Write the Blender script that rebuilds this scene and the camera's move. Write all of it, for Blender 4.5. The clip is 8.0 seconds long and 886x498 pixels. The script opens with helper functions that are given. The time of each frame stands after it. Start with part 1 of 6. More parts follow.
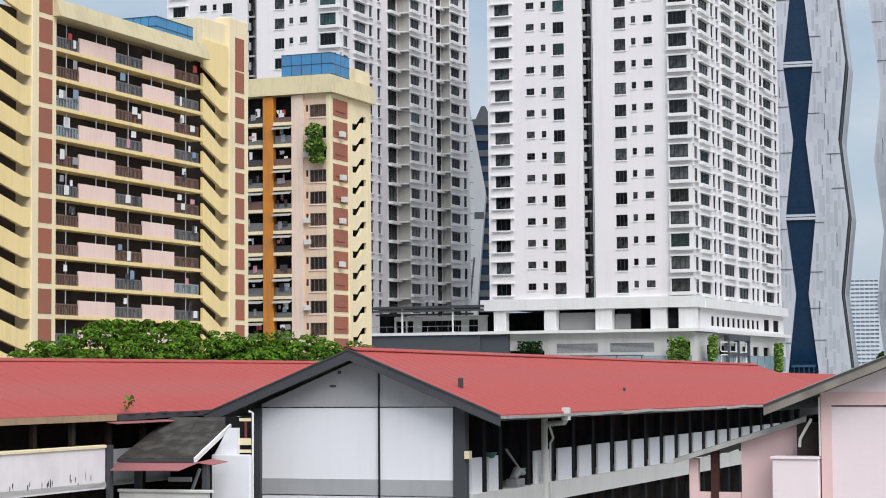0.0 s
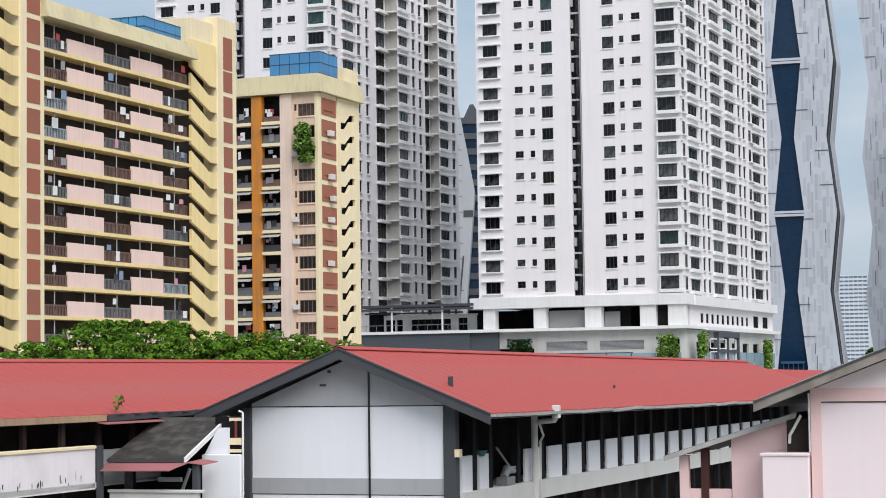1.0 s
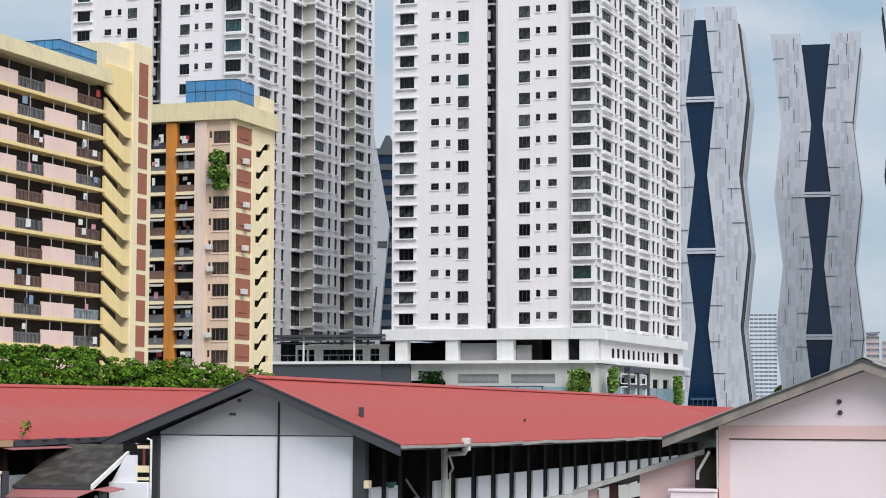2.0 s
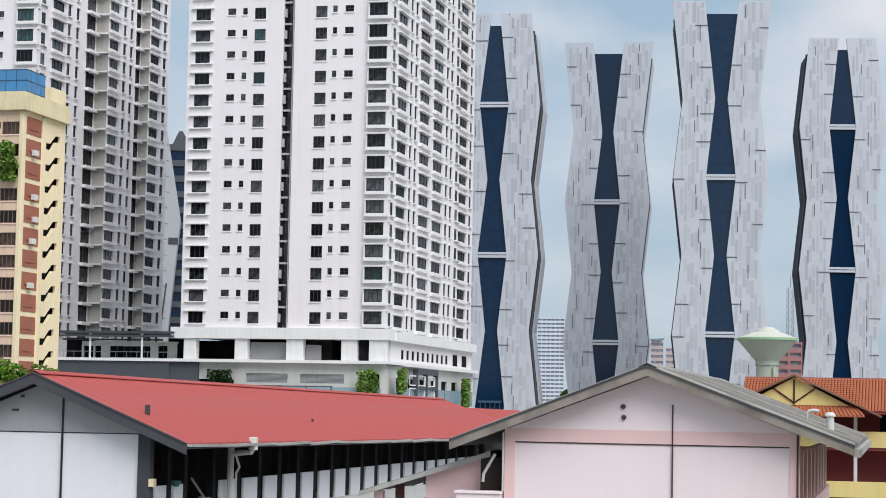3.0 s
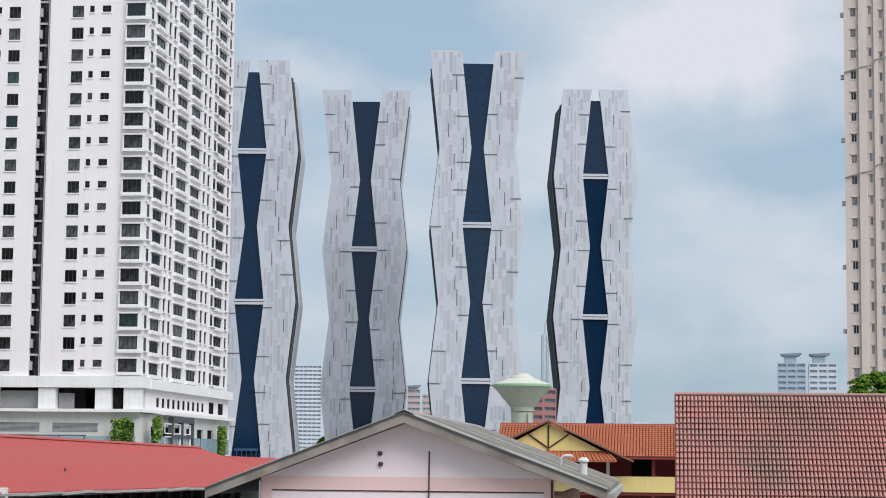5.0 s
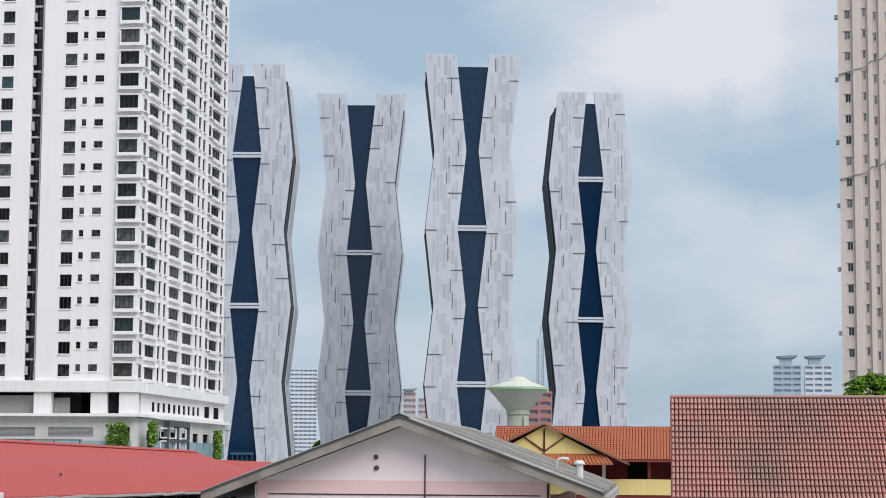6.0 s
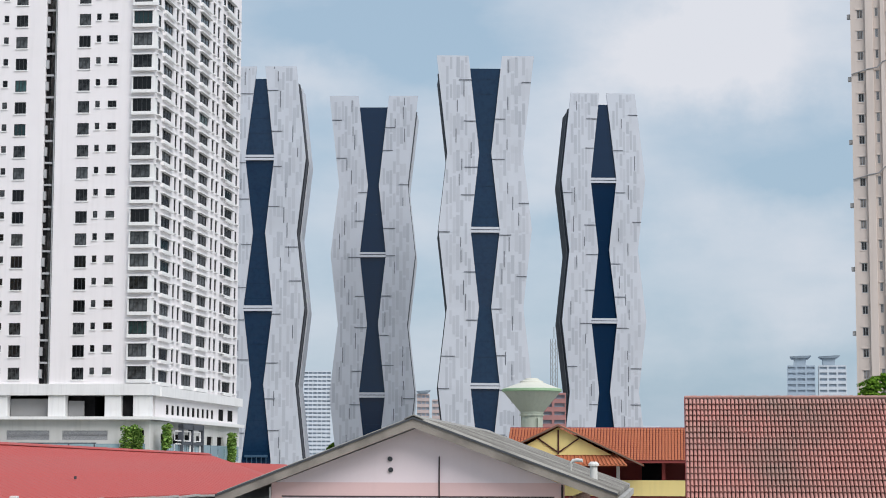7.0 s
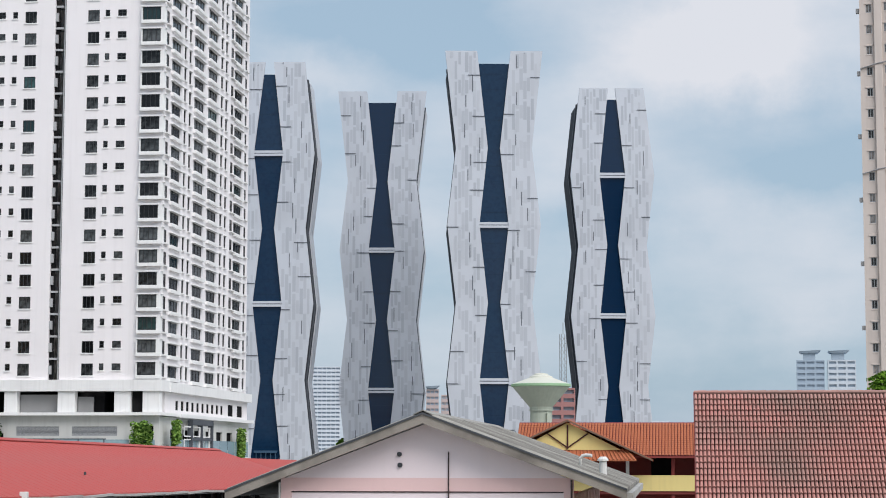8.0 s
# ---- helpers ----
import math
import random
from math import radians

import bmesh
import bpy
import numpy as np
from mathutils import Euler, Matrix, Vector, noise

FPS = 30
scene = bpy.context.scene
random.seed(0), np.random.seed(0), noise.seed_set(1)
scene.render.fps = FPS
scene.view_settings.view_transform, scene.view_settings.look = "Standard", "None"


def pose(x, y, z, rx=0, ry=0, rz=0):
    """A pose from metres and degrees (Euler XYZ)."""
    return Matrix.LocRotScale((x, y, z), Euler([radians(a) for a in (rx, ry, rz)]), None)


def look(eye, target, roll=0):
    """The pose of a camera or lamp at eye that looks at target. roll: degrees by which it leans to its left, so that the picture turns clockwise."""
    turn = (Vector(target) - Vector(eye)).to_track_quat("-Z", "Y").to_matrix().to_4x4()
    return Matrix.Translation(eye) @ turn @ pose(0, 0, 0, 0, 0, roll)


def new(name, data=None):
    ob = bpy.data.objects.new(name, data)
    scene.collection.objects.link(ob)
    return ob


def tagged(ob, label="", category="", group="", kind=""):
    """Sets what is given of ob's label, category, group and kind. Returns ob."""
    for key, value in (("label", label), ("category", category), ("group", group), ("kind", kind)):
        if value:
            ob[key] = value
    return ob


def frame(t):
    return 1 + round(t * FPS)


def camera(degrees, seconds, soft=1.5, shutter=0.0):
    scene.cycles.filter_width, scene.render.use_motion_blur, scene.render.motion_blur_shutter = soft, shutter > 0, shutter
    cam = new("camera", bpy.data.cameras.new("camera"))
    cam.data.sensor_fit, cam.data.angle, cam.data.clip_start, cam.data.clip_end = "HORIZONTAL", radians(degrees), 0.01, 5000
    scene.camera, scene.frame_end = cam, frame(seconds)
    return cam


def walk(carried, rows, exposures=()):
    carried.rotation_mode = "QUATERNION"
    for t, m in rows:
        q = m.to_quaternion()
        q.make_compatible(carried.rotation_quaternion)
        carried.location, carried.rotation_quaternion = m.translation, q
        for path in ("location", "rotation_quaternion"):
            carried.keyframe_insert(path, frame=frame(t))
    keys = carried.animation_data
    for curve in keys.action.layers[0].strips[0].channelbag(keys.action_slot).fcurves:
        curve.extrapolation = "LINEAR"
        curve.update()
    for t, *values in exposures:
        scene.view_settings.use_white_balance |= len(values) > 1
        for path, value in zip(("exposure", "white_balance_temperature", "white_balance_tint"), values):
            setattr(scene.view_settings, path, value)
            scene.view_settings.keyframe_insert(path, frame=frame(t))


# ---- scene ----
# A school on a hillside estate, seen from an upper walkway that pans across tower blocks.
cam = camera(24.92, 8.0, soft=1.0)
EYE = 11.0
TURNS = [
    (0.0, 0.029, 3.650, 0.449), (0.5, 0.897, 3.206, 0.693), (1.0, -0.260, 3.604, 0.780),
    (2.3, -4.150, 4.584, -0.528), (2.5, -5.378, 4.574, -0.720), (3.0, -8.828, 4.558, -1.031),
    (3.5, -11.956, 4.817, -1.182), (4.0, -14.184, 5.328, -1.131), (4.5, -15.418, 5.797, -0.953),
    (6.0, -15.854, 6.091, -0.382), (6.5, -15.680, 6.094, -0.271), (7.0, -15.453, 6.140, -0.167),
    (7.5, -15.261, 6.114, -0.109), (8.0, -15.188, 6.006, -0.078),
]
walk(cam, [(t, pose(0, 0, EYE, 90 + pitch, roll, yaw)) for t, yaw, pitch, roll in TURNS])

# ---------------------------------------------------------------- light
SUN_AZ, SUN_EL = 158.0, 47.0
world = bpy.data.worlds.new("sky")
scene.world = world
world.use_nodes = True
nt = world.node_tree
nt.nodes.clear()


def wnode(kind, **kw):
    n = nt.nodes.new(kind)
    for k, v in kw.items():
        n.inputs[k].default_value = v
    return n


out = wnode("ShaderNodeOutputWorld")
bg = wnode("ShaderNodeBackground", Strength=0.114)
sky = nt.nodes.new("ShaderNodeTexSky")
sky.sky_type = "NISHITA"
sky.sun_disc = False
sky.sun_elevation, sky.sun_rotation = radians(SUN_EL), radians(SUN_AZ)
sky.air_density, sky.dust_density = 1.0, 2.0
coord = wnode("ShaderNodeTexCoord")
mapg = wnode("ShaderNodeMapping", Scale=(1.0, 1.0, 2.6), Location=(0.35, 0.2, 0.1))
n1 = wnode("ShaderNodeTexNoise", Scale=4.6, Detail=8.0, Roughness=0.55)
warp = wnode("ShaderNodeTexNoise", Scale=9.0, Detail=7.0, Roughness=0.6)
lk = nt.links.new


def wmath(op, a, b):
    n = nt.nodes.new("ShaderNodeMath")
    n.operation = op
    for i, v in enumerate((a, b)):
        if isinstance(v, float):
            n.inputs[i].default_value = v
        else:
            lk(v, n.inputs[i])
    return n.outputs[0]


def wvec(op, a, b):
    n = nt.nodes.new("ShaderNodeVectorMath")
    n.operation = op
    for i, v in enumerate((a, b)):
        if isinstance(v, tuple):
            n.inputs[i].default_value = v
        else:
            lk(v, n.inputs[i])
    return n.outputs["Value"] if op == "DISTANCE" else n.outputs["Vector"]


lk(coord.outputs["Generated"], mapg.inputs["Vector"])
lk(mapg.outputs["Vector"], n1.inputs["Vector"])
lk(coord.outputs["Generated"], warp.inputs["Vector"])
drift = wvec("MULTIPLY", wvec("SUBTRACT", warp.outputs["Color"], (0.5, 0.5, 0.5)), (0.10, 0.10, 0.10))
bent = wvec("MULTIPLY", wvec("ADD", coord.outputs["Generated"], drift), (1.0, 1.0, 1.9))
cover = wmath("MULTIPLY", wmath("SUBTRACT", n1.outputs["Fac"], 0.34), 2.1)
# cloud banks and clear gaps: bearing, height, reach (degrees), weight
for az, el, reach, weight in ((22.6, 11.6, 3.4, 0.75), (27.0, 12.6, 4.0, 0.2), (24.5, 5.2, 5.0, 0.42), (11.4, 11.0, 2.2, 0.45), (18.5, 8.2, 2.4, 0.25),
                              (25.5, 9.0, 4.0, -0.45), (16.0, 12.4, 4.6, -0.3), (20.5, 6.6, 2.6, -0.25), (13.0, 7.0, 3.0, 0.18), (3.0, 9.5, 5.0, -0.30), (26.0, 2.6, 4.0, -0.28)):
    a, e = radians(az), radians(el)
    far_off = wvec("DISTANCE", bent, (math.sin(a) * math.cos(e), math.cos(a) * math.cos(e), 1.9 * math.sin(e)))
    soft = nt.nodes.new("ShaderNodeMapRange")
    soft.interpolation_type = "SMOOTHSTEP"
    soft.inputs["From Min"].default_value, soft.inputs["From Max"].default_value = 0.0, radians(reach) * 1.25
    soft.inputs["To Min"].default_value, soft.inputs["To Max"].default_value = weight, 0.0
    lk(far_off, soft.inputs["Value"])
    cover = wmath("ADD", cover, soft.outputs["Result"])
base = nt.nodes.new("ShaderNodeMix")
base.data_type = "RGBA"
base.inputs["Factor"].default_value = 0.78
base.inputs["B"].default_value = (3.55, 4.8, 6.0, 1)
mx = nt.nodes.new("ShaderNodeMix")
mx.data_type = "RGBA"
mx.inputs["B"].default_value = (6.4, 6.6, 7.15, 1)
# thick cloud grows brighter towards the zenith
split = nt.nodes.new("ShaderNodeSeparateXYZ")
lift = nt.nodes.new("ShaderNodeMapRange")
lift.inputs["From Min"].default_value, lift.inputs["From Max"].default_value = 0.30, 1.0
lift.inputs["To Min"].default_value, lift.inputs["To Max"].default_value = 0.114, 0.15
lk(coord.outputs["Generated"], split.inputs[0])
lk(split.outputs["Z"], lift.inputs["Value"])
lk(lift.outputs["Result"], bg.inputs["Strength"])
lk(sky.outputs["Color"], base.inputs["A"])
lk(base.outputs["Result"], mx.inputs["A"])
lk(cover, mx.inputs["Factor"])
lk(mx.outputs["Result"], bg.inputs["Color"])
lk(bg.outputs["Background"], out.inputs["Surface"])

sun_data = bpy.data.lights.new("sun", "SUN")
sun_data.energy, sun_data.angle, sun_data.color = 3.0, radians(45), (1.0, 0.95, 0.94)
sun = new("sun", sun_data)
sa, se = radians(SUN_AZ), radians(SUN_EL)
sun.matrix_world = look((math.sin(sa) * math.cos(se) * 100, math.cos(sa) * math.cos(se) * 100, math.sin(se) * 100), (0, 0, 0))


# ---------------------------------------------------------------- materials
def material(name, colour, rough=0.7, metal=0.0, spots=0.12, scale=1.0, streak=0.0, bump=0.15, each=0.0, spec=0.4, fine=18.0, dirt=(0.12, 0.11, 0.1), placed=False):
    """Paint, plaster, metal: a colour with broad stains, upright streaks, fine grain and a tone of its own for each piece."""
    m = bpy.data.materials.new(name)
    m.use_nodes = True
    t = m.node_tree
    b = t.nodes["Principled BSDF"]
    b.inputs["Roughness"].default_value, b.inputs["Metallic"].default_value = rough, metal
    b.inputs["Specular IOR Level"].default_value = spec
    co = t.nodes.new("ShaderNodeTexCoord")
    big = t.nodes.new("ShaderNodeTexNoise")
    big.inputs["Scale"].default_value, big.inputs["Detail"].default_value = 0.35 * scale, 6
    small = t.nodes.new("ShaderNodeTexNoise")
    small.inputs["Scale"].default_value, small.inputs["Detail"].default_value = fine * scale, 4
    mp = t.nodes.new("ShaderNodeMapping")
    mp.inputs["Scale"].default_value = (2.2 * scale, 2.2 * scale, 0.12 * scale)
    st = t.nodes.new("ShaderNodeTexNoise")
    st.inputs["Scale"].default_value, st.inputs["Detail"].default_value = 1.5, 5
    link = t.links.new
    spot = t.nodes.new("ShaderNodeNewGeometry").outputs["Position"] if placed else co.outputs["Object"]
    for n in (big, small, mp):
        link(spot, n.inputs["Vector"])
    link(mp.outputs["Vector"], st.inputs["Vector"])

    def mixc(a, fac, col, mode="MIX"):
        x = t.nodes.new("ShaderNodeMix")
        x.data_type, x.blend_type = "RGBA", mode
        if isinstance(a, tuple):
            x.inputs["A"].default_value = a
        else:
            link(a, x.inputs["A"])
        if isinstance(fac, float):
            x.inputs["Factor"].default_value = fac
        else:
            link(fac, x.inputs["Factor"])
        x.inputs["B"].default_value = col
        return x.outputs["Result"]

    def rng(s, lo, hi, top, start=0.0):
        r = t.nodes.new("ShaderNodeMapRange")
        r.inputs["From Min"].default_value, r.inputs["From Max"].default_value = lo, hi
        r.inputs["To Min"].default_value, r.inputs["To Max"].default_value = start, top
        link(s, r.inputs["Value"])
        return r.outputs["Result"]

    c4 = (*colour, 1)
    d4 = (*dirt, 1)
    col = mixc(c4, rng(big.outputs["Fac"], 0.45, 0.75, spots), d4)
    if streak:
        col = mixc(col, rng(st.outputs["Fac"], 0.5, 0.8, streak), d4)
    col = mixc(col, rng(small.outputs["Fac"], 0.4, 0.7, spots * 0.7), (*[v * 0.72 for v in colour], 1))
    if each:
        info = t.nodes.new("ShaderNodeObjectInfo")
        col = mixc(col, rng(info.outputs["Random"], 0.0, 1.0, each), d4)
    link(col, b.inputs["Base Color"])
    if bump:
        bp = t.nodes.new("ShaderNodeBump")
        bp.inputs["Strength"].default_value, bp.inputs["Distance"].default_value = bump, 0.02
        link(small.outputs["Fac"], bp.inputs["Height"])
        link(bp.outputs["Normal"], b.inputs["Normal"])
    return m


def glass_material(name, lo, hi, rough=0.06, tint=0.5):
    """Window panes: dark or curtained behind, each window a little different."""
    m = bpy.data.materials.new(name)
    m.use_nodes = True
    t = m.node_tree
    b = t.nodes["Principled BSDF"]
    b.inputs["Roughness"].default_value = rough
    b.inputs["Specular IOR Level"].default_value = tint
    info = t.nodes.new("ShaderNodeObjectInfo")
    r = t.nodes.new("ShaderNodeValToRGB")
    r.color_ramp.elements[0].color, r.color_ramp.elements[1].color = (*lo, 1), (*hi, 1)
    r.color_ramp.elements[0].position = 0.35
    co = t.nodes.new("ShaderNodeTexCoord")
    n = t.nodes.new("ShaderNodeTexNoise")
    n.inputs["Scale"].default_value = 1.3
    ad = t.nodes.new("ShaderNodeMath")
    ad.operation = "MULTIPLY"
    t.links.new(co.outputs["Object"], n.inputs["Vector"])
    sc = t.nodes.new("ShaderNodeMath")
    sc.operation = "MULTIPLY"
    sc.inputs[1].default_value = 2.0
    t.links.new(n.outputs["Fac"], sc.inputs[0])
    t.links.new(info.outputs["Random"], ad.inputs[0])
    t.links.new(sc.outputs[0], ad.inputs[1])
    t.links.new(ad.outputs[0], r.inputs["Fac"])
    t.links.new(r.outputs["Color"], b.inputs["Base Color"])
    return m


WHITE = material("white_render", (0.82, 0.79, 0.795), 0.8, spots=0.05, streak=0.08, scale=0.4)
BEIGE_STEP = material("beige_grey_render", (0.43, 0.42, 0.385), 0.85, spots=0.12, streak=0.2, scale=0.5)
WHITE_TRIM = material("white_trim", (0.80, 0.80, 0.79), 0.7, spots=0.08, streak=0.12)
OFFWHITE = material("grey_white_render", (0.66, 0.66, 0.63), 0.8, spots=0.1, streak=0.15, scale=0.5)
SLATE = material("slate_grey_paint", (0.07, 0.08, 0.095), 0.7, spots=0.15)
# near-black stands for the shade inside rooms, decks and openings
VOID = material("unlit_interior_shade", (0.009, 0.009, 0.010), 0.9, spots=0.2, spec=0.1)
CREAM = material("cream_yellow_paint", (0.86, 0.68, 0.33), 0.8, spots=0.12, streak=0.16, scale=0.6)
CREAM_PALE = material("pale_cream_paint", (0.85, 0.73, 0.48), 0.8, spots=0.12, streak=0.15, scale=0.6)
OLIVE = material("olive_cream_paint", (0.66, 0.58, 0.36), 0.8, spots=0.2, streak=0.25)
PINKWALL = material("pale_pink_paint", (0.84, 0.63, 0.55), 0.8, spots=0.1, streak=0.14)
BRICK = material("brick_red_panel", (0.36, 0.125, 0.075), 0.85, spots=0.2, each=0.15, fine=30)
ORANGE = material("rusty_orange_paint", (0.62, 0.23, 0.03), 0.8, spots=0.4, streak=0.5)
BLUE = material("blue_steel_sheet", (0.06, 0.26, 0.52), 0.5, spots=0.15, each=0.25)
DKBLUE = material("dark_blue_steel", (0.03, 0.08, 0.14), 0.5)
REDROOF = material("red_metal_roof", (0.42, 0.060, 0.048), 0.6, spots=0.6, scale=0.6, dirt=(0.34, 0.11, 0.10), bump=0.04, streak=0.12)
CHAR = material("charcoal_paint", (0.055, 0.06, 0.068), 0.7, spots=0.15)
LGREY = material("light_grey_paint", (0.40, 0.41, 0.42), 0.8, spots=0.12, streak=0.1)
PANEL = material("white_school_wall", (0.82, 0.83, 0.86), 0.8, spots=0.04, streak=0.04, scale=0.6)
SOFFIT = material("grey_soffit", (0.30, 0.30, 0.30), 0.85, spots=0.2)
FADED = material("faded_red_sheet", (0.36, 0.13, 0.13), 0.7, spots=0.5)
GUTTER = material("grey_white_gutter", (0.42, 0.41, 0.39), 0.7, spots=0.4, streak=0.4)
# near-black brown: the corridor shade is part of this colour
CORR = material("brown_with_corridor_shade", (0.020, 0.013, 0.012), 0.9, spots=0.3, spec=0.1)
PINK = material("pink_school_wall", (0.80, 0.56, 0.54), 0.8, spots=0.06, streak=0.06, scale=0.6)
PINK_PALE = material("pale_lilac_wall", (0.85, 0.735, 0.75), 0.8, spots=0.05, streak=0.04, scale=0.6)
OLDROOF = material("weathered_asbestos_roof", (0.34, 0.33, 0.30), 0.9, spots=0.8, each=0.65, streak=0.35, scale=2.0, dirt=(0.06, 0.055, 0.05), placed=True)
OLDWOOD = material("weathered_fascia_board", (0.29, 0.26, 0.225), 0.9, spots=0.7, scale=3.0, dirt=(0.05, 0.04, 0.035))
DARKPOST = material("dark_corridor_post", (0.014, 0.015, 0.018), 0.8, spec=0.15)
TILE = material("red_clay_roof_tile", (0.53, 0.25, 0.215), 0.8, spots=0.85, each=0.3, scale=1.0, dirt=(0.25, 0.205, 0.17), placed=True, spec=0.2)
DECK = material("dark_roof_batten", (0.045, 0.024, 0.020), 0.9, spots=0.3, spec=0.1)
OTILE = material("orange_clay_roof_tile", (0.43, 0.14, 0.068), 0.8, spots=0.5, each=0.25, scale=1.2, dirt=(0.30, 0.10, 0.045), placed=True, spec=0.2)
YELLOW = material("yellow_school_paint", (0.74, 0.60, 0.24), 0.8, spots=0.08, streak=0.1)
DARKMAROON = material("dark_maroon_paint", (0.06, 0.015, 0.014), 0.8, spots=0.2)
MAROON = material("maroon_paint", (0.22, 0.04, 0.035), 0.8, spots=0.2)
CLAD = material("pale_grey_cladding", (0.515, 0.545, 0.59), 0.55, spots=0.10, each=0.0, scale=0.4)
CLAD_D = material("grey_cladding_strip", (0.385, 0.41, 0.45), 0.55, spots=0.06, each=0.75, scale=0.4, dirt=(0.50, 0.525, 0.565))
SEAM = material("dark_seam", (0.11, 0.12, 0.14), 0.7)
STEEL = material("galvanised_steel", (0.35, 0.36, 0.37), 0.45, metal=0.6)
CURTAIN = glass_material("blue_curtain_glass", (0.004, 0.019, 0.050), (0.007, 0.027, 0.062), 0.10, 0.4)
PANE = glass_material("window_glass", (0.006, 0.007, 0.008), (0.10, 0.11, 0.115), 0.1, 0.3)
PANE_BROWN = glass_material("brown_window_glass", (0.012, 0.010, 0.009), (0.09, 0.06, 0.045), 0.15, 0.3)
PANE_RUST = glass_material("rusty_window_glass", (0.07, 0.035, 0.028), (0.22, 0.13, 0.10), 0.25, 0.2)
PANE_GREEN = glass_material("green_window_glass", (0.010, 0.03, 0.032), (0.04, 0.10, 0.10), 0.08, 0.5)
PANE_DULL = glass_material("dull_curtained_glass", (0.03, 0.03, 0.03), (0.32, 0.29, 0.27), 0.3, 0.2)
# pale tones put the distance haze into these far panes
PANE_FAR = glass_material("haze_tinted_far_glass", (0.31, 0.37, 0.44), (0.41, 0.47, 0.53), 0.3, 0.3)
FRAME_BROWN = material("brown_window_frame", (0.16, 0.10, 0.07), 0.6)
FRAME = material("dark_window_frame", (0.03, 0.032, 0.035), 0.5)
TANKM = material("pale_green_tank_shell", (0.42, 0.46, 0.38), 0.7, spots=0.12, streak=0.15)
TANKRIM = material("green_tank_rim", (0.30, 0.46, 0.28), 0.7)
TANKTOP = material("cream_tank_cap", (0.58, 0.58, 0.50), 0.7, spots=0.1)
# far wall colours with the haze of distance mixed in
HAZE1 = material("haze_tinted_white_block", (0.56, 0.61, 0.66), 0.9)
HAZE2 = material("haze_tinted_blue_block", (0.36, 0.44, 0.52), 0.9)
HAZE3 = material("haze_tinted_brown_block", (0.46, 0.38, 0.365), 0.9)
HAZE4 = material("haze_tinted_red_block", (0.40, 0.20, 0.19), 0.9)
SAND = material("sandy_beige_render", (0.60, 0.525, 0.475), 0.85, spots=0.1, streak=0.15, scale=0.5)
GRASS = material("pale_bounce_ground", (0.30, 0.29, 0.27), 0.95, spots=0.5, scale=0.15, dirt=(0.10, 0.12, 0.06))
BLACK = material("black_pipe", (0.012, 0.012, 0.014), 0.6)
BARK = material("grey_bark", (0.16, 0.12, 0.09), 0.9, spots=0.4, scale=3)
CLOTH = [material("cloth_" + n, c, 0.9) for n, c in (("white", (0.75, 0.75, 0.74)), ("blue", (0.22, 0.31, 0.42)), ("red", (0.42, 0.06, 0.06)), ("grey", (0.3, 0.3, 0.32)), ("pink", (0.6, 0.3, 0.35)), ("dark", (0.05, 0.05, 0.06)))]


def leaf_material(name, dark, light):
    m = bpy.data.materials.new(name)
    m.use_nodes = True
    t = m.node_tree
    b = t.nodes["Principled BSDF"]
    b.inputs["Roughness"].default_value = 0.8
    b.inputs["Specular IOR Level"].default_value = 0.08
    g = t.nodes.new("ShaderNodeNewGeometry")
    r = t.nodes.new("ShaderNodeValToRGB")
    r.color_ramp.elements[0].color, r.color_ramp.elements[1].color = (*dark, 1), (*light, 1)
    t.links.new(g.outputs["Random Per Island"], r.inputs["Fac"])
    t.links.new(r.outputs["Color"], b.inputs["Base Color"])
    return m


LEAF = leaf_material("rain_tree_leaf", (0.018, 0.058, 0.005), (0.125, 0.235, 0.022))
LEAF_Y = leaf_material("yellow_green_leaf", (0.04, 0.075, 0.012), (0.17, 0.23, 0.045))
LEAF_D = leaf_material("dark_hedge_leaf", (0.008, 0.025, 0.008), (0.03, 0.075, 0.02))
LEAF_B = leaf_material("bright_leaf", (0.07, 0.16, 0.03), (0.26, 0.40, 0.09))


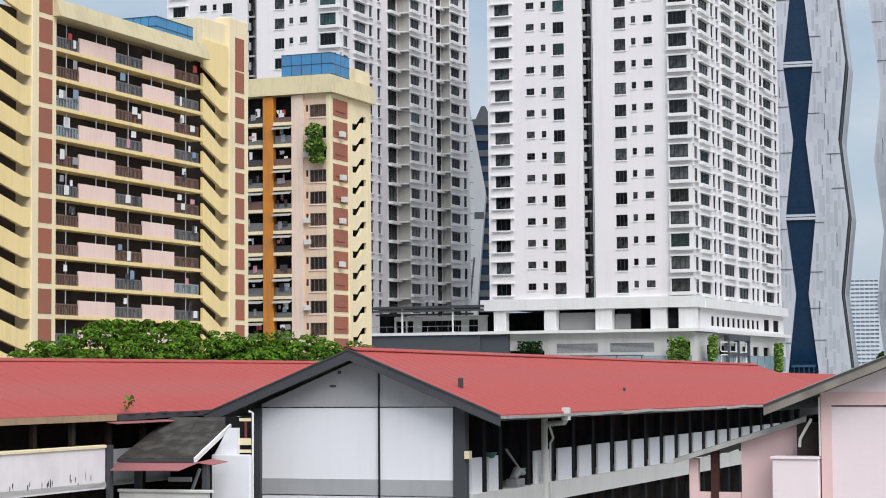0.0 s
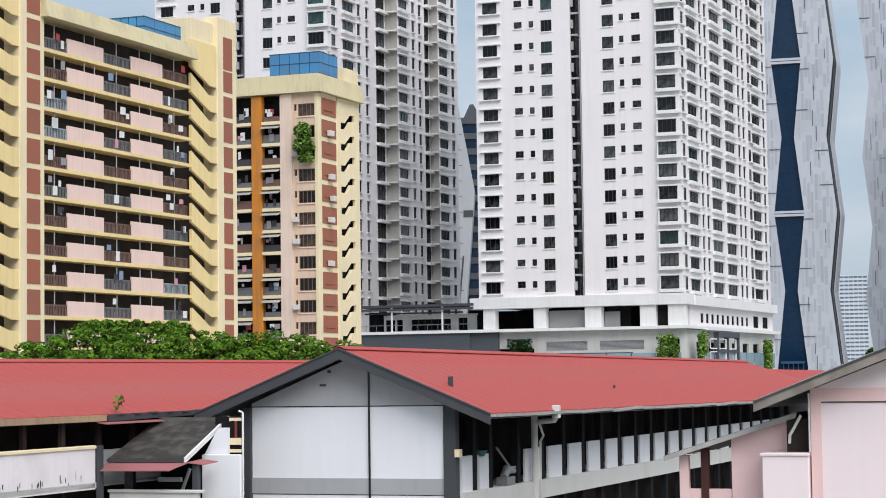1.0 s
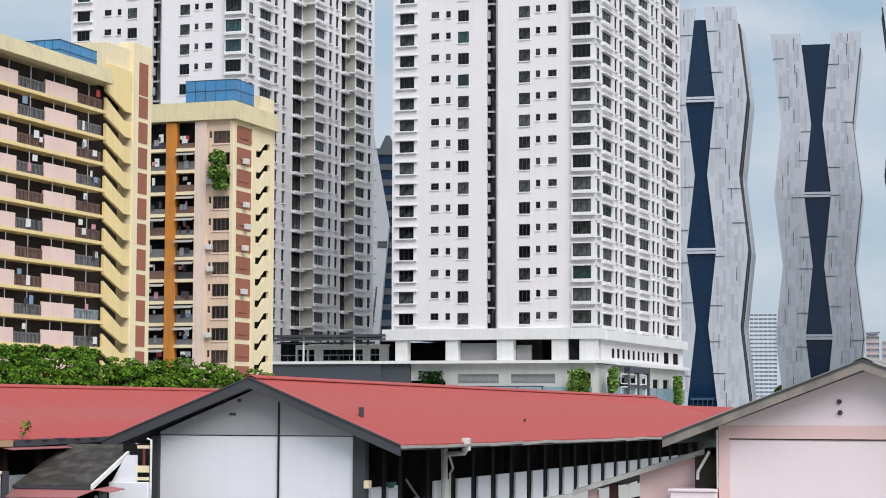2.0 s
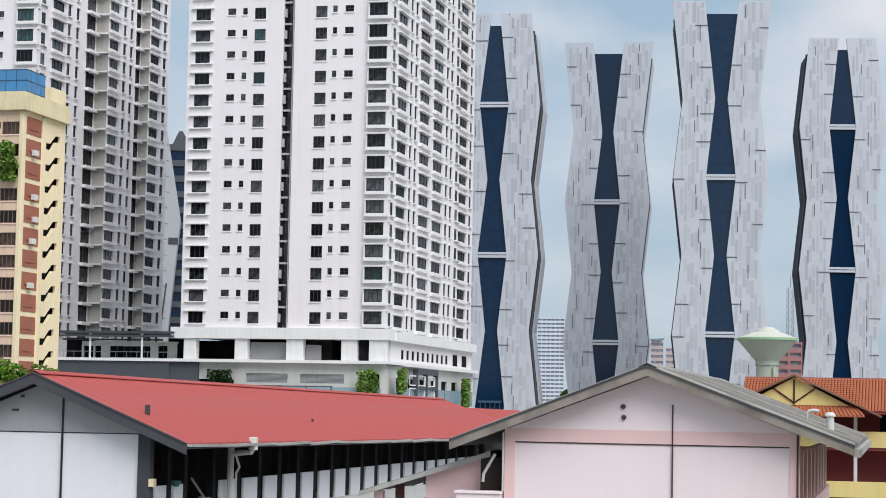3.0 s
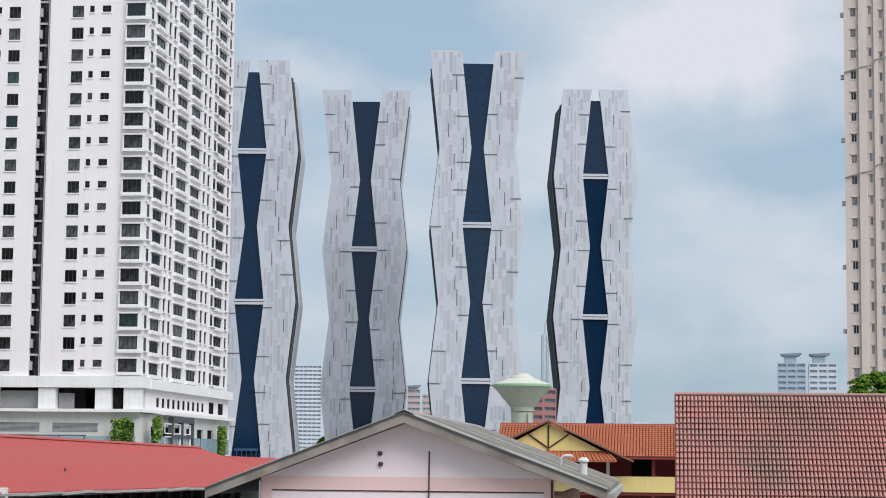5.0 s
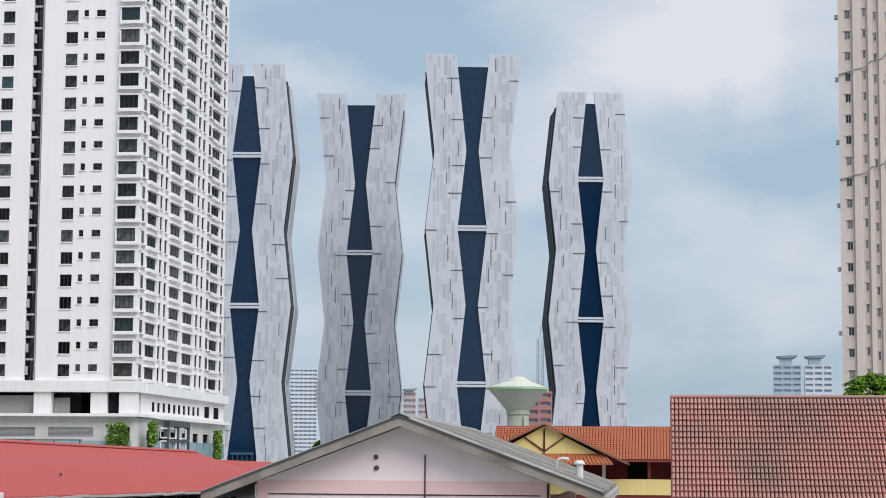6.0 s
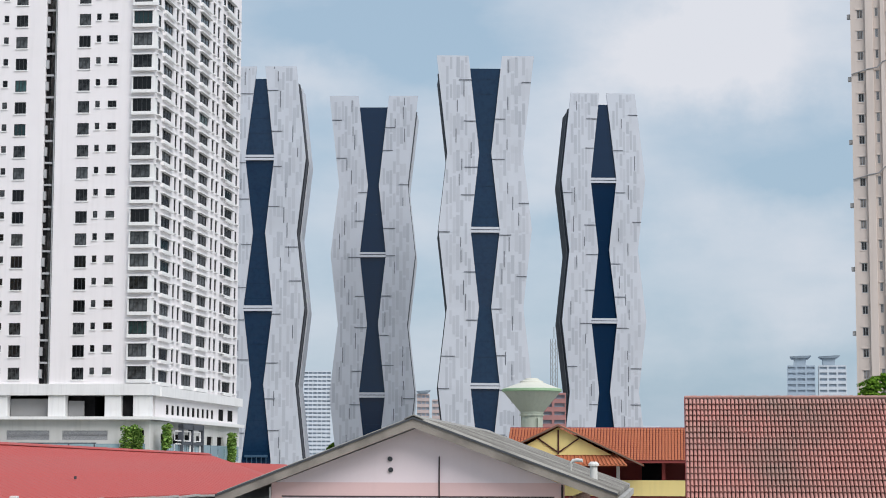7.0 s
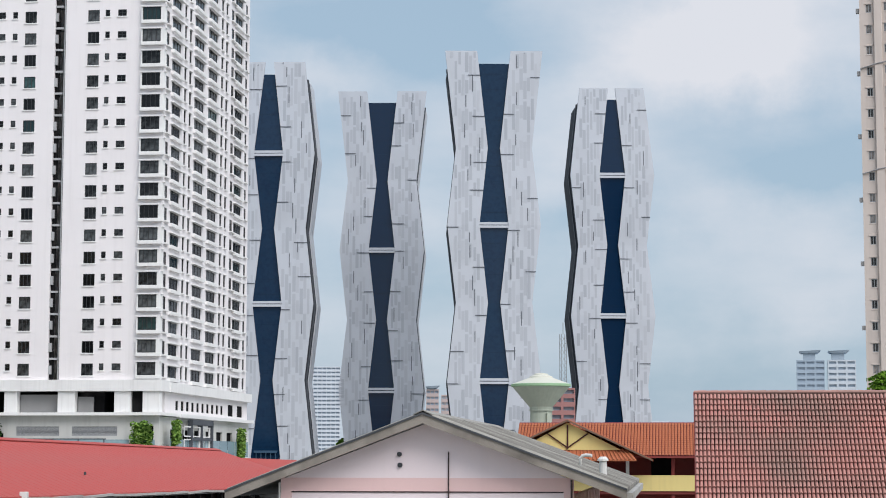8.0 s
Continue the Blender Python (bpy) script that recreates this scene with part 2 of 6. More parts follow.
# ---------------------------------------------------------------- builders
class Geo:
    """Collects corners and faces for one mesh."""

    def __init__(self, m=None):
        self.v, self.f, self.k, self.m = [], [], [], m or Matrix()

    def face(self, pts, k=0):
        n = len(self.v)
        self.v += [tuple(self.m @ Vector(p)) for p in pts]
        self.f.append(tuple(range(n, n + len(pts))))
        self.k.append(k)

    def solid(self, low, high, k=0):
        """A closed body between two rings of corners."""
        n, c = len(self.v), len(low)
        self.v += [tuple(self.m @ Vector(p)) for p in list(low) + list(high)]
        self.f.append(tuple(range(n + c - 1, n - 1, -1)))
        self.f.append(tuple(range(n + c, n + 2 * c)))
        self.k += [k, k]
        for i in range(c):
            j = (i + 1) % c
            self.f.append((n + i, n + j, n + c + j, n + c + i))
            self.k.append(k)

    def box(self, x0, x1, y0, y1, z0, z1, k=0):
        self.solid([(x0, y0, z0), (x1, y0, z0), (x1, y1, z0), (x0, y1, z0)], [(x0, y0, z1), (x1, y0, z1), (x1, y1, z1), (x0, y1, z1)], k)

    def block(self, x0, x1, y0, y1, z0, z1, c=0.03, k=0):
        """A box with its upright and upper edges worn off by c."""
        def ring(i, z):
            return [(x0 + i + c, y0 + i, z), (x1 - i - c, y0 + i, z), (x1 - i, y0 + i + c, z), (x1 - i, y1 - i - c, z), (x1 - i - c, y1 - i, z), (x0 + i + c, y1 - i, z), (x0 + i, y1 - i - c, z), (x0 + i, y0 + i + c, z)]
        rings = [ring(0, z0), ring(0, z1 - c), ring(c * 0.7, z1)]
        n = len(self.v)
        for r in rings:
            self.v += [tuple(self.m @ Vector(p)) for p in r]
        self.f.append(tuple(range(n + 7, n - 1, -1)))
        self.f.append(tuple(range(n + 16, n + 24)))
        self.k += [k, k]
        for a in (0, 8):
            for i in range(8):
                j = (i + 1) % 8
                self.f.append((n + a + i, n + a + j, n + a + 8 + j, n + a + 8 + i))
                self.k.append(k)

    def tube(self, pts, r, sides=8, k=0):
        """A pipe along a line of points; r may be one radius or one for each point."""
        rs = r if isinstance(r, (list, tuple)) else [r] * len(pts)
        n0 = len(self.v)
        for i, p in enumerate(pts):
            a, b = Vector(pts[max(i - 1, 0)]), Vector(pts[min(i + 1, len(pts) - 1)])
            q = (b - a).to_track_quat("Z", "Y")
            for s in range(sides):
                w = 2 * math.pi * s / sides
                self.v.append(tuple(self.m @ (Vector(p) + q @ Vector((rs[i] * math.cos(w), rs[i] * math.sin(w), 0)))))
        for i in range(len(pts) - 1):
            for s in range(sides):
                e = (s + 1) % sides
                a = n0 + i * sides
                self.f.append((a + s, a + e, a + sides + e, a + sides + s))
                self.k.append(k)
        self.f.append(tuple(range(n0 + sides - 1, n0 - 1, -1)))
        last = n0 + (len(pts) - 1) * sides
        self.f.append(tuple(range(last, last + sides)))
        self.k += [k, k]

    def loft(self, rings, k=0):
        """One closed body through several rings of corners."""
        n, c = len(self.v), len(rings[0])
        for r in rings:
            self.v += [tuple(self.m @ Vector(p)) for p in r]
        self.f.append(tuple(range(n + c - 1, n - 1, -1)))
        self.f.append(tuple(range(n + c * (len(rings) - 1), n + c * len(rings))))
        self.k += [k, k]
        for q in range(len(rings) - 1):
            for i in range(c):
                j = (i + 1) % c
                self.f.append((n + q * c + i, n + q * c + j, n + (q + 1) * c + j, n + (q + 1) * c + i))
                self.k.append(k)

    def wall(self, x0, x1, z0, z1, holes, deep=0.25, k=0):
        """A wall whose outer face is y = 0, with openings that go through its thickness."""
        xs = sorted({x0, x1, *[h[0] for h in holes], *[h[1] for h in holes]})
        zs = sorted({z0, z1, *[h[2] for h in holes], *[h[3] for h in holes]})
        xi, zi = {x: i for i, x in enumerate(xs)}, {z: i for i, z in enumerate(zs)}
        gap = set()
        for a, b, c, d in holes:
            gap |= {(i, j) for i in range(xi[a], xi[b]) for j in range(zi[c], zi[d])}
        for j in range(len(zs) - 1):
            i = 0
            while i < len(xs) - 1:
                if (i, j) in gap:
                    i += 1
                    continue
                e = i
                while e < len(xs) - 1 and (e, j) not in gap:
                    e += 1
                self.face([(xs[i], 0, zs[j]), (xs[e], 0, zs[j]), (xs[e], 0, zs[j + 1]), (xs[i], 0, zs[j + 1])], k)
                i = e
        for a, b, c, d in holes:
            self.face([(a, 0, c), (b, 0, c), (b, deep, c), (a, deep, c)], k)
            self.face([(a, 0, d), (a, deep, d), (b, deep, d), (b, 0, d)], k)
            self.face([(a, 0, c), (a, deep, c), (a, deep, d), (a, 0, d)], k)
            self.face([(b, 0, c), (b, 0, d), (b, deep, d), (b, deep, c)], k)

    def mesh(self, name, mats):
        me = bpy.data.meshes.new(name)
        me.from_pydata(self.v, [], self.f)
        for m in mats if isinstance(mats, (list, tuple)) else [mats]:
            me.materials.append(m)
        me.polygons.foreach_set("material_index", self.k)
        me.update()
        return me


def thing(name, m, label, category, group="", kind=""):
    e = new(name)
    e.empty_display_size = 0.5
    e.matrix_basis = m
    return tagged(e, label, category, group, kind)


def part(name, geo, mats, parent, label="", at=None):
    ob = new(name, geo.mesh(name, mats) if isinstance(geo, Geo) else geo)
    ob.parent = parent
    if at is not None:
        ob.matrix_basis = at
    return tagged(ob, label)


def single(name, geo, mats, m, label, category, group="", kind=""):
    ob = new(name, geo.mesh(name, mats))
    ob.matrix_basis = m
    return tagged(ob, label, category, group, kind)


T = Matrix.Translation
SIDE = pose(0, 0, 0, 0, 0, 90)  # along +y, looking inwards to -x
GRID = -22.0
SCHOOL = -21.5


WINDOWS = {}


def window(parent, m, w, h, bars=2, sill=0.25, hood=0.0, mats=None, rail=0.0, pane_mat=None, name="window", bulge=0.0):
    """A window for a hole w by h: frame with mullions, and as sub-parts the pane, a sill or ledge and a hood slab. Alike pieces share meshes."""
    fm, pm, sm = mats or (FRAME, PANE, WHITE_TRIM)
    pm = pane_mat or pm
    key = (round(w, 2), round(h, 2), bars, sill, hood, rail, fm.name, pm.name, sm.name, bulge)
    if key not in WINDOWS:
        y, f = 0.10, 0.09
        g = Geo()
        xs = [0.0] + [w * i / (bars + 1) for i in range(1, bars + 1)] + [w]
        zs = [0.0] + ([h * rail] if rail else []) + [h]
        cells = []
        for i in range(len(xs) - 1):
            for j in range(len(zs) - 1):
                cells.append((xs[i] + (f if i == 0 else 0.04), xs[i + 1] - (f if i == len(xs) - 2 else 0.04), zs[j] + (f if j == 0 else 0.03), zs[j + 1] - (f if j == len(zs) - 2 else 0.03)))
        g.m = T((0, y - 0.04, 0))
        g.wall(0, w, 0, h, cells, 0.09)
        p = Geo()
        p.face([(f, y + 0.02, f), (w - f, y + 0.02, f), (w - f, y + 0.02, h - f), (f, y + 0.02, h - f)])
        made = [g.mesh("window", fm), p.mesh("pane", pm), None, None]
        if sill:
            q = Geo()
            dz = 0.16 if sill < 0.4 else 0.5
            q.block(-0.12 - bulge, w + 0.12 + bulge, -sill, -0.002, -dz, -0.004, 0.02)
            made[2] = q.mesh("sill", sm)
        if hood:
            q = Geo()
            q.block(-0.2 - bulge, w + 0.2 + bulge, -hood, -0.002, h + 0.02, h + 0.18, 0.02)
            made[3] = q.mesh("hood", sm)
        WINDOWS[key] = made
    frame_, pane_, sill_, hood_ = WINDOWS[key]
    ob = part(name, frame_, None, parent, at=m)
    part("pane", pane_, None, ob)
    if sill_:
        part("sill", sill_, None, ob)
    if hood_:
        part("hood", hood_, None, ob)
    return ob


# ---------------------------------------------------------------- ground
# out of view; its pale tone was added to bounce light up the walls
g = Geo()
g.face([(-2500, -1500, 0), (2500, -1500, 0), (2500, 4500, 0), (-2500, 4500, 0)])
single("ground", g, GRASS, Matrix(), "unseen flat concrete and earthy ground, toned pale to bounce light", "ground", kind="structure")


# ---------------------------------------------------------------- white apartment towers
PLAIN_FLANK = [(0.0, 0.0, 55.4, [("n", 1.6, 3.1), ("b", 4.8, 9.6), ("t", 11.8, 12.9), ("t", 14.7, 15.9), ("b", 18.0, 23.6), ("b", 26.7, 32.3), ("t", 35.0, 36.3), ("t", 38.1, 39.4), ("n", 42.0, 43.8), ("b", 44.7, 49.9), ("n", 52.3, 53.8)])]
STEPPED_FLANK = [(0.0, 0.0, 22.5, [("n", 1.6, 3.1), ("b", 5.7, 9.7), ("t", 11.25, 12.35), ("t", 14.5, 15.45), ("d", 18.6, 22.0)]),
                 (2.09, 22.5, 36.4, [("b", 23.1, 26.6), ("t", 28.7, 29.8), ("t", 31.6, 32.6), ("d", 34.2, 36.1)]),
                 (3.62, 36.4, 45.5, [("b", 37.0, 40.7), ("t", 42.6, 43.9)])]


def apartment_tower(corner, base, first, floors, flank, label):
    """White slab tower: near corner at the origin, front along -x, long flank along +y in one or more steps. first: sill of the lowest row."""
    top = first + floors * 3.1 + 1.2
    house = thing("apartment_tower", T((corner[0], corner[1], 0)) @ pose(0, 0, 0, 0, 0, GRID), label, "apartment tower", "white apartment towers")
    big, small, wide = (1.65, 0.95, 1.8)
    front = [("m", -28.9, -26.7), ("s", -24.1, -22.9), ("s", -21.85, -21.15), ("m", -20.05, -18.4), ("m", -10.95, -9.3), ("s", -8.45, -7.8), ("s", -6.65, -5.4)]
    tall = {"b": (-0.15, 1.5), "t": (-0.15, 1.75), "n": (-0.15, 1.75), "d": (-0.9, 1.75)}
    hf = []
    for i in range(floors):
        z = first + 3.1 * i
        for k, a, b in front:
            hf.append((a, b, z if k == "m" else z + big - small, z + big))
    end = flank[-1][2]
    body = Geo()
    rec = (-15.7, -14.1)
    body.wall(-30.0, rec[0], base, top, [h for h in hf if h[1] < rec[0]])
    body.wall(rec[1], 0, base, top, [h for h in hf if h[0] > rec[1]])
    last = 0.0
    for x, y0, y1, wins in flank:
        body.m = T((x, 0, 0)) @ SIDE
        body.wall(y0, y1, base, top, [(a, b, first + 3.1 * i + tall[k][0], first + 3.1 * i + tall[k][1]) for i in range(floors) for k, a, b in wins])
        body.m = Matrix()
        if x > last:
            ret = Geo()
            ret.box(last + 0.01, x - 0.02, y0 - 0.03, y0 + 0.2, base, top - 0.2)
            part("step_wall", ret, BEIGE_STEP, house, "beige-grey return wall")
            for i in range(floors):
                ret = Geo()
                ret.block(last - 0.1, x + 0.25, y0 - 1.0, y0 - 0.03, first + 3.1 * i - 1.05, first + 3.1 * i - 0.85, 0.02)
                part("ledge", ret, WHITE_TRIM, house)
            body.face([(last, y0, top), (x, y0, top), (x, end, top), (last, end, top)])
        last = x
    body.face([(rec[0], 0, base), (rec[0], 0, top), (rec[0], 5, top), (rec[0], 5, base)])
    body.face([(rec[1], 0, base), (rec[1], 5, base), (rec[1], 5, top), (rec[1], 0, top)])
    body.face([(-30, 0, base), (-30, 0, top), (-30, end, top), (-30, end, base)])
    body.face([(-30, end, base), (-30, end, top), (last, end, top), (last, end, base)])
    body.face([(-30, 0, top), (rec[0], 0, top), (rec[0], 5, top), (rec[1], 5, top), (rec[1], 0, top), (0, 0, top), (0, end, top), (-30, end, top)])
    part("wall", body, WHITE, house)
    dims = [(-29.7, rec[0] - 0.3, 0.35), (rec[1] + 0.3, -0.35, 0.35)] + [(-0.35, x - 0.35, y0 + 0.35) for x, y0, y1, wins in flank[1:]]
    # solid black boxes give the darkness of unlit rooms
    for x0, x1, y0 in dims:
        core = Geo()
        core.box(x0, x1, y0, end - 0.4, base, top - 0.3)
        part("inner_core", core, VOID, house, "black box painted as unlit rooms behind the panes")
    core = Geo()
    core.face([(rec[0], 4.9, base), (rec[1], 4.9, base), (rec[1], 4.9, top), (rec[0], 4.9, top)])
    core.face([(rec[0], 0.5, base), (rec[0] + 0.7, 0.5, base), (rec[0] + 0.7, 0.5, top - 0.5), (rec[0], 0.5, top - 0.5)])
    part("slot_lining", core, VOID, house)
    slot = Geo()
    for i in range(floors + 1):
        z = first - 0.9 + 3.1 * i
        slot.box(rec[0], rec[1] - 0.45, 0.3, 2.0, z, z + 0.28)
        slot.box(rec[0], rec[0] + 0.4, 0.1, 0.5, z + 1.1, z + 2.3)
    slot.tube([(rec[1] - 0.2, 0.25, base), (rec[1] - 0.2, 0.25, top - 1)], 0.12, 6)
    part("service_slot", slot, LGREY, house, "grey ledges and pipes in the slot")
    rnd = random.Random(int(corner[1]))
    for i in range(floors):
        z = first + 3.1 * i
        for k, a, b in front:
            if k == "m":
                edge = b < -25
                window(house, T((a, 0, z)), b - a, big, 2, 0.38 if edge else 0.12, 0.4 if edge else 0.0, pane_mat=PANE_GREEN if rnd.random() < 0.05 else None, bulge=0.4 if edge else 0.0)
            else:
                window(house, T((a, 0, z + big - small)), b - a, small, 1 if b - a > 1 else 0, 0.12, rail=0.5)
        # corner bay on a white box
        window(house, T((-2.95, -0.5, z)), 2.6, wide, 3, 0.0, 0.2, pane_mat=PANE_GREEN if rnd.random() < 0.18 else None, name="corner_window")
        window(house, T((0.32, -0.4, z)) @ SIDE, 0.7, wide, 0, 0.0, 0.2, name="corner_window")
        g = Geo()
        g.block(-3.2, 0.38, -0.56, 0.35, z - 0.48, z - 0.02, 0.04)
        part("bay_box", g, WHITE_TRIM, house)
        for x0, x1, y0, y1 in ((-3.15, -2.95, -0.5, -0.002), (-0.36, 0.3, -0.45, 0.3)):
            g = Geo()
            g.box(x0, x1, y0, y1, z - 0.02, z + wide + 0.02)
            part("bay_post", g, WHITE_TRIM, house)
        for x, y0, y1, wins in flank:
            for k, a, b in wins:
                m = T((x, a, z + tall[k][0])) @ SIDE
                if k == "b":
                    window(house, m, b - a, 1.65, 2, 0.45, 0.5, pane_mat=PANE_GREEN if rnd.random() < 0.12 else None, bulge=0.4)
                elif k == "n":
                    window(house, m, b - a, 1.9, 0, 0.38, 0.0, bulge=0.25)
                elif k == "d":
                    window(house, m, b - a, 2.65, 2, 0.8, 0.45, bulge=0.2, name="balcony_door")
                else:
                    window(house, m, b - a, 1.9, 0, 0.3, 0.25)
    return house


apartment_tower((34.45, 275.86), 20.6, 22.5, 21, PLAIN_FLANK, "tall white apartment tower with dark windows on a podium")
apartment_tower((-15.63, 303.6), 16.0, 21.5, 22, STEPPED_FLANK, "white apartment tower with stepped flank behind cream flats")


# ---------------------------------------------------------------- podium below the white tower
POD = T((34.45, 275.86, 0)) @ pose(0, 0, 0, 0, 0, GRID)
pod = thing("podium", POD, "white concrete podium with open parking deck and planting", "podium")
g = Geo()
g.box(-31.2, 0.6, -0.7, 4, 20.35, 21.9)
g.m = Matrix()
g.box(-2, 0.75, 4, 57, 20.35, 21.7)
part("transfer_band", g, WHITE_TRIM, pod)
for x0, x1 in ((-29.3, -27.5), (-21.7, -19.9), (-14.1, -11.7), (-6.1, -3.8), (-2.1, 0.3)):
    g = Geo()
    g.block(x0, x1, -0.35, 1.2, 17.45, 20.35, 0.04)
    part("column", g, WHITE_TRIM, pod)
g = Geo(SIDE)
g.wall(3.5, 56.5, 17.45, 20.35, [(9.5 + 3.1 * i, 11.2 + 3.1 * i, 17.95, 19.3) for i in range(10)] + [(42.5, 46.2, 17.8, 19.6), (49, 53, 17.8, 19.6)], 0.12)
g.m = Matrix()
g.face([(0, 3.5, 17.45), (0, 3.5, 20.35), (-2, 3.5, 20.35), (-2, 3.5, 17.45)])
part("flank_wall", g, WHITE, pod)
# deck shade is painted on as black boxes
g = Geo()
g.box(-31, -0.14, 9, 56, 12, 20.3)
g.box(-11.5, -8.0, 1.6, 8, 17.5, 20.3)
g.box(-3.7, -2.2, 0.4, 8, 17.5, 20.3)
part("deck_interior", g, VOID, pod, "black boxes painted as the shade of the parking deck")
# grey sheets added to give the dim tone of the deck interior
g = Geo()
g.box(-19.8, -14.2, 1.0, 1.3, 17.5, 19.9)
part("roller_screen", g, SOFFIT, pod)
g = Geo()
g.box(-11.6, -9.4, 1.0, 1.3, 17.5, 19.6)
part("roller_screen", g, SOFFIT, pod)
g = Geo()
g.box(-31.2, 0.9, -1.2, 9, 17.0, 17.42)
g.box(-1, 1.1, 9, 57, 16.9, 17.42)
part("deck_edge", g, WHITE_TRIM, pod)
g = Geo()
g.wall(-21.8, 0.2, 6, 17.0, [(-20.0, -13.9, 14.2, 15.5), (-12.1, -5.7, 14.2, 15.5), (-2.5, -0.6, 13.5, 15.6)], 0.3)
g.m = T((0.2, 0, 0)) @ SIDE
g.wall(0, 57, 6, 16.9, [(6 + 7 * i, 10 + 7 * i, 12.5, 15.2) for i in range(7)], 0.3)
part("lower_wall", g, OFFWHITE, pod)
for x0, x1 in ((-20.0, -13.9), (-12.1, -5.7)):
    g = Geo()
    for i in range(8):
        z = 14.2 + 0.163 * i
        g.solid([(x0, 0.1, z), (x1, 0.1, z), (x1, 0.2, z + 0.05), (x0, 0.2, z + 0.05)], [(x0, 0.1, z + 0.09), (x1, 0.1, z + 0.09), (x1, 0.2, z + 0.14), (x0, 0.2, z + 0.14)])
    part("louvre_panel", g, LGREY, pod, "grey louvre panel")
# black boxes again supply the shade behind the lower openings
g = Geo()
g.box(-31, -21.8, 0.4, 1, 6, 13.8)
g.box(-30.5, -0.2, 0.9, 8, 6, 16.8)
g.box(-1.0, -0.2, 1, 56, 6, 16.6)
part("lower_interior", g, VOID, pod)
g = Geo()
g.box(-27.0, -21.8, 0.05, 0.4, 14.6, 17.0)
part("upper_panel", g, OFFWHITE, pod)
g = Geo()
g.box(-31.2, -27.0, -0.6, 0.4, 6, 17.0)
g.box(-22, -7.0, -1.4, -0.9, 6, 13.85)
part("slate_pier", g, SLATE, pod, "slate grey pier and low parapet")
BALU = glass_material("pale_blue_balustrade", (0.22, 0.33, 0.38), (0.30, 0.42, 0.46), 0.1)
for x in (-14.2, -10.6, -7.0, -3.4):
    g = Geo()
    g.box(x, x + 3.4, -1.5, -1.45, 11.6, 13.7)
    part("glass_balustrade", g, BALU, pod, "pale blue glass balustrade")
for y in range(1, 50, 5):
    g = Geo()
    g.box(1.5, 1.55, y, y + 4.6, 11.4, 13.8)
    part("glass_balustrade", g, BALU, pod, "pale blue glass balustrade")
# dark steel portal with open frames on the flank
g = Geo()
for y in (11.5, 17.5, 24.0):
    g.box(1.3, 2.0, y, y + 0.5, 10, 16.6)
g.box(1.3, 2.0, 11.5, 24.5, 15.9, 16.7)
g.box(1.3, 1.9, 11.5, 24.5, 13.7, 14.1)
part("portal_frame", g, SLATE, pod, "dark steel entrance portal")
for y0 in (7.6, 12.6, 18.7):
    for z in (10.6, 12.4, 14.2):
        g = Geo(T((1.8, 0, 0)) @ SIDE)
        g.wall(y0, y0 + 4.6, z, z + 1.5, [(y0 + 0.3, y0 + 4.3, z + 0.16, z + 1.34)], 0.2)
        part("frame_screen", g, WHITE_TRIM, pod, "white open frame screen")

# annexe with a flat canopy left of the podium
ann = thing("club_annexe", POD, "low white annexe under a black canopy on slate base", "annexe")
g = Geo()
g.box(-49.0, -30.6, -0.8, 9, 20.9, 21.25)
g.box(-49.0, -30.6, -1.0, -0.8, 20.4, 20.7)
g.box(-49.0, -33.5, 2.4, 2.6, 20.0, 20.25)
part("canopy", g, CHAR, ann)
for x in (-48.7, -43.5, -35.6):
    g = Geo()
    g.block(x, x + 0.22, -0.7, -0.45, 17.4, 20.9, 0.02)
    part("post", g, WHITE_TRIM, ann)
g = Geo(T((0, 3, 0)))
g.wall(-46.2, -31.5, 17.4, 19.9, [(-45.9, -44.4, 17.5, 19.2), (-44.1, -43.2, 17.5, 19.2), (-41.8, -35.6, 17.6, 19.2), (-34.4, -33.0, 17.5, 19.3)], 0.25)
g.m = Matrix()
g.box(-46.2, -31.5, 3.3, 9, 19.7, 19.9)
part("wall", g, OFFWHITE, ann)
g = Geo()
g.box(-46.1, -31.6, 3.5, 8.9, 17.4, 19.7)
g.box(-49, -46.3, 4, 8, 17.4, 20.4)
g.box(-33.0, -30.9, 3.4, 8, 17.4, 20.3)
part("inside", g, VOID, ann)
g = Geo()
for x0, x1, n in ((-45.9, -44.4, 2), (-44.1, -43.2, 1), (-41.8, -35.6, 6), (-34.4, -33.0, 2)):
    for i in range(n):
        w = (x1 - x0) / n
        g.box(x0 + i * w, x0 + i * w + 0.1, 3.05, 3.15, 17.6, 19.2)
    g.box(x0, x1, 3.05, 3.15, 18.3, 18.4)
part("window_frame", g, FRAME, ann)
g = Geo()
g.box(-50, -31.2, -1.0, 9.2, 0, 17.0)
part("base", g, SLATE, ann, "slate grey blank base wall")
g = Geo()
g.box(-50, -31.2, -1.3, 9.2, 17.0, 17.4)
part("deck_edge", g, WHITE_TRIM, ann)
g = Geo()
g.tube([(-49, -0.9, 18.3), (-31.2, -0.9, 18.3)], 0.04, 5)
for i in range(12):
    g.tube([(-48.9 + 1.6 * i, -0.9, 17.4), (-48.9 + 1.6 * i, -0.9, 18.3)], 0.03, 5)
part("rail", g, STEEL, ann)


# ---------------------------------------------------------------- wavy office towers
FLANK = material("dark_flank_glazing", (0.012, 0.016, 0.026), 0.6, spots=0.2, spec=0.08)


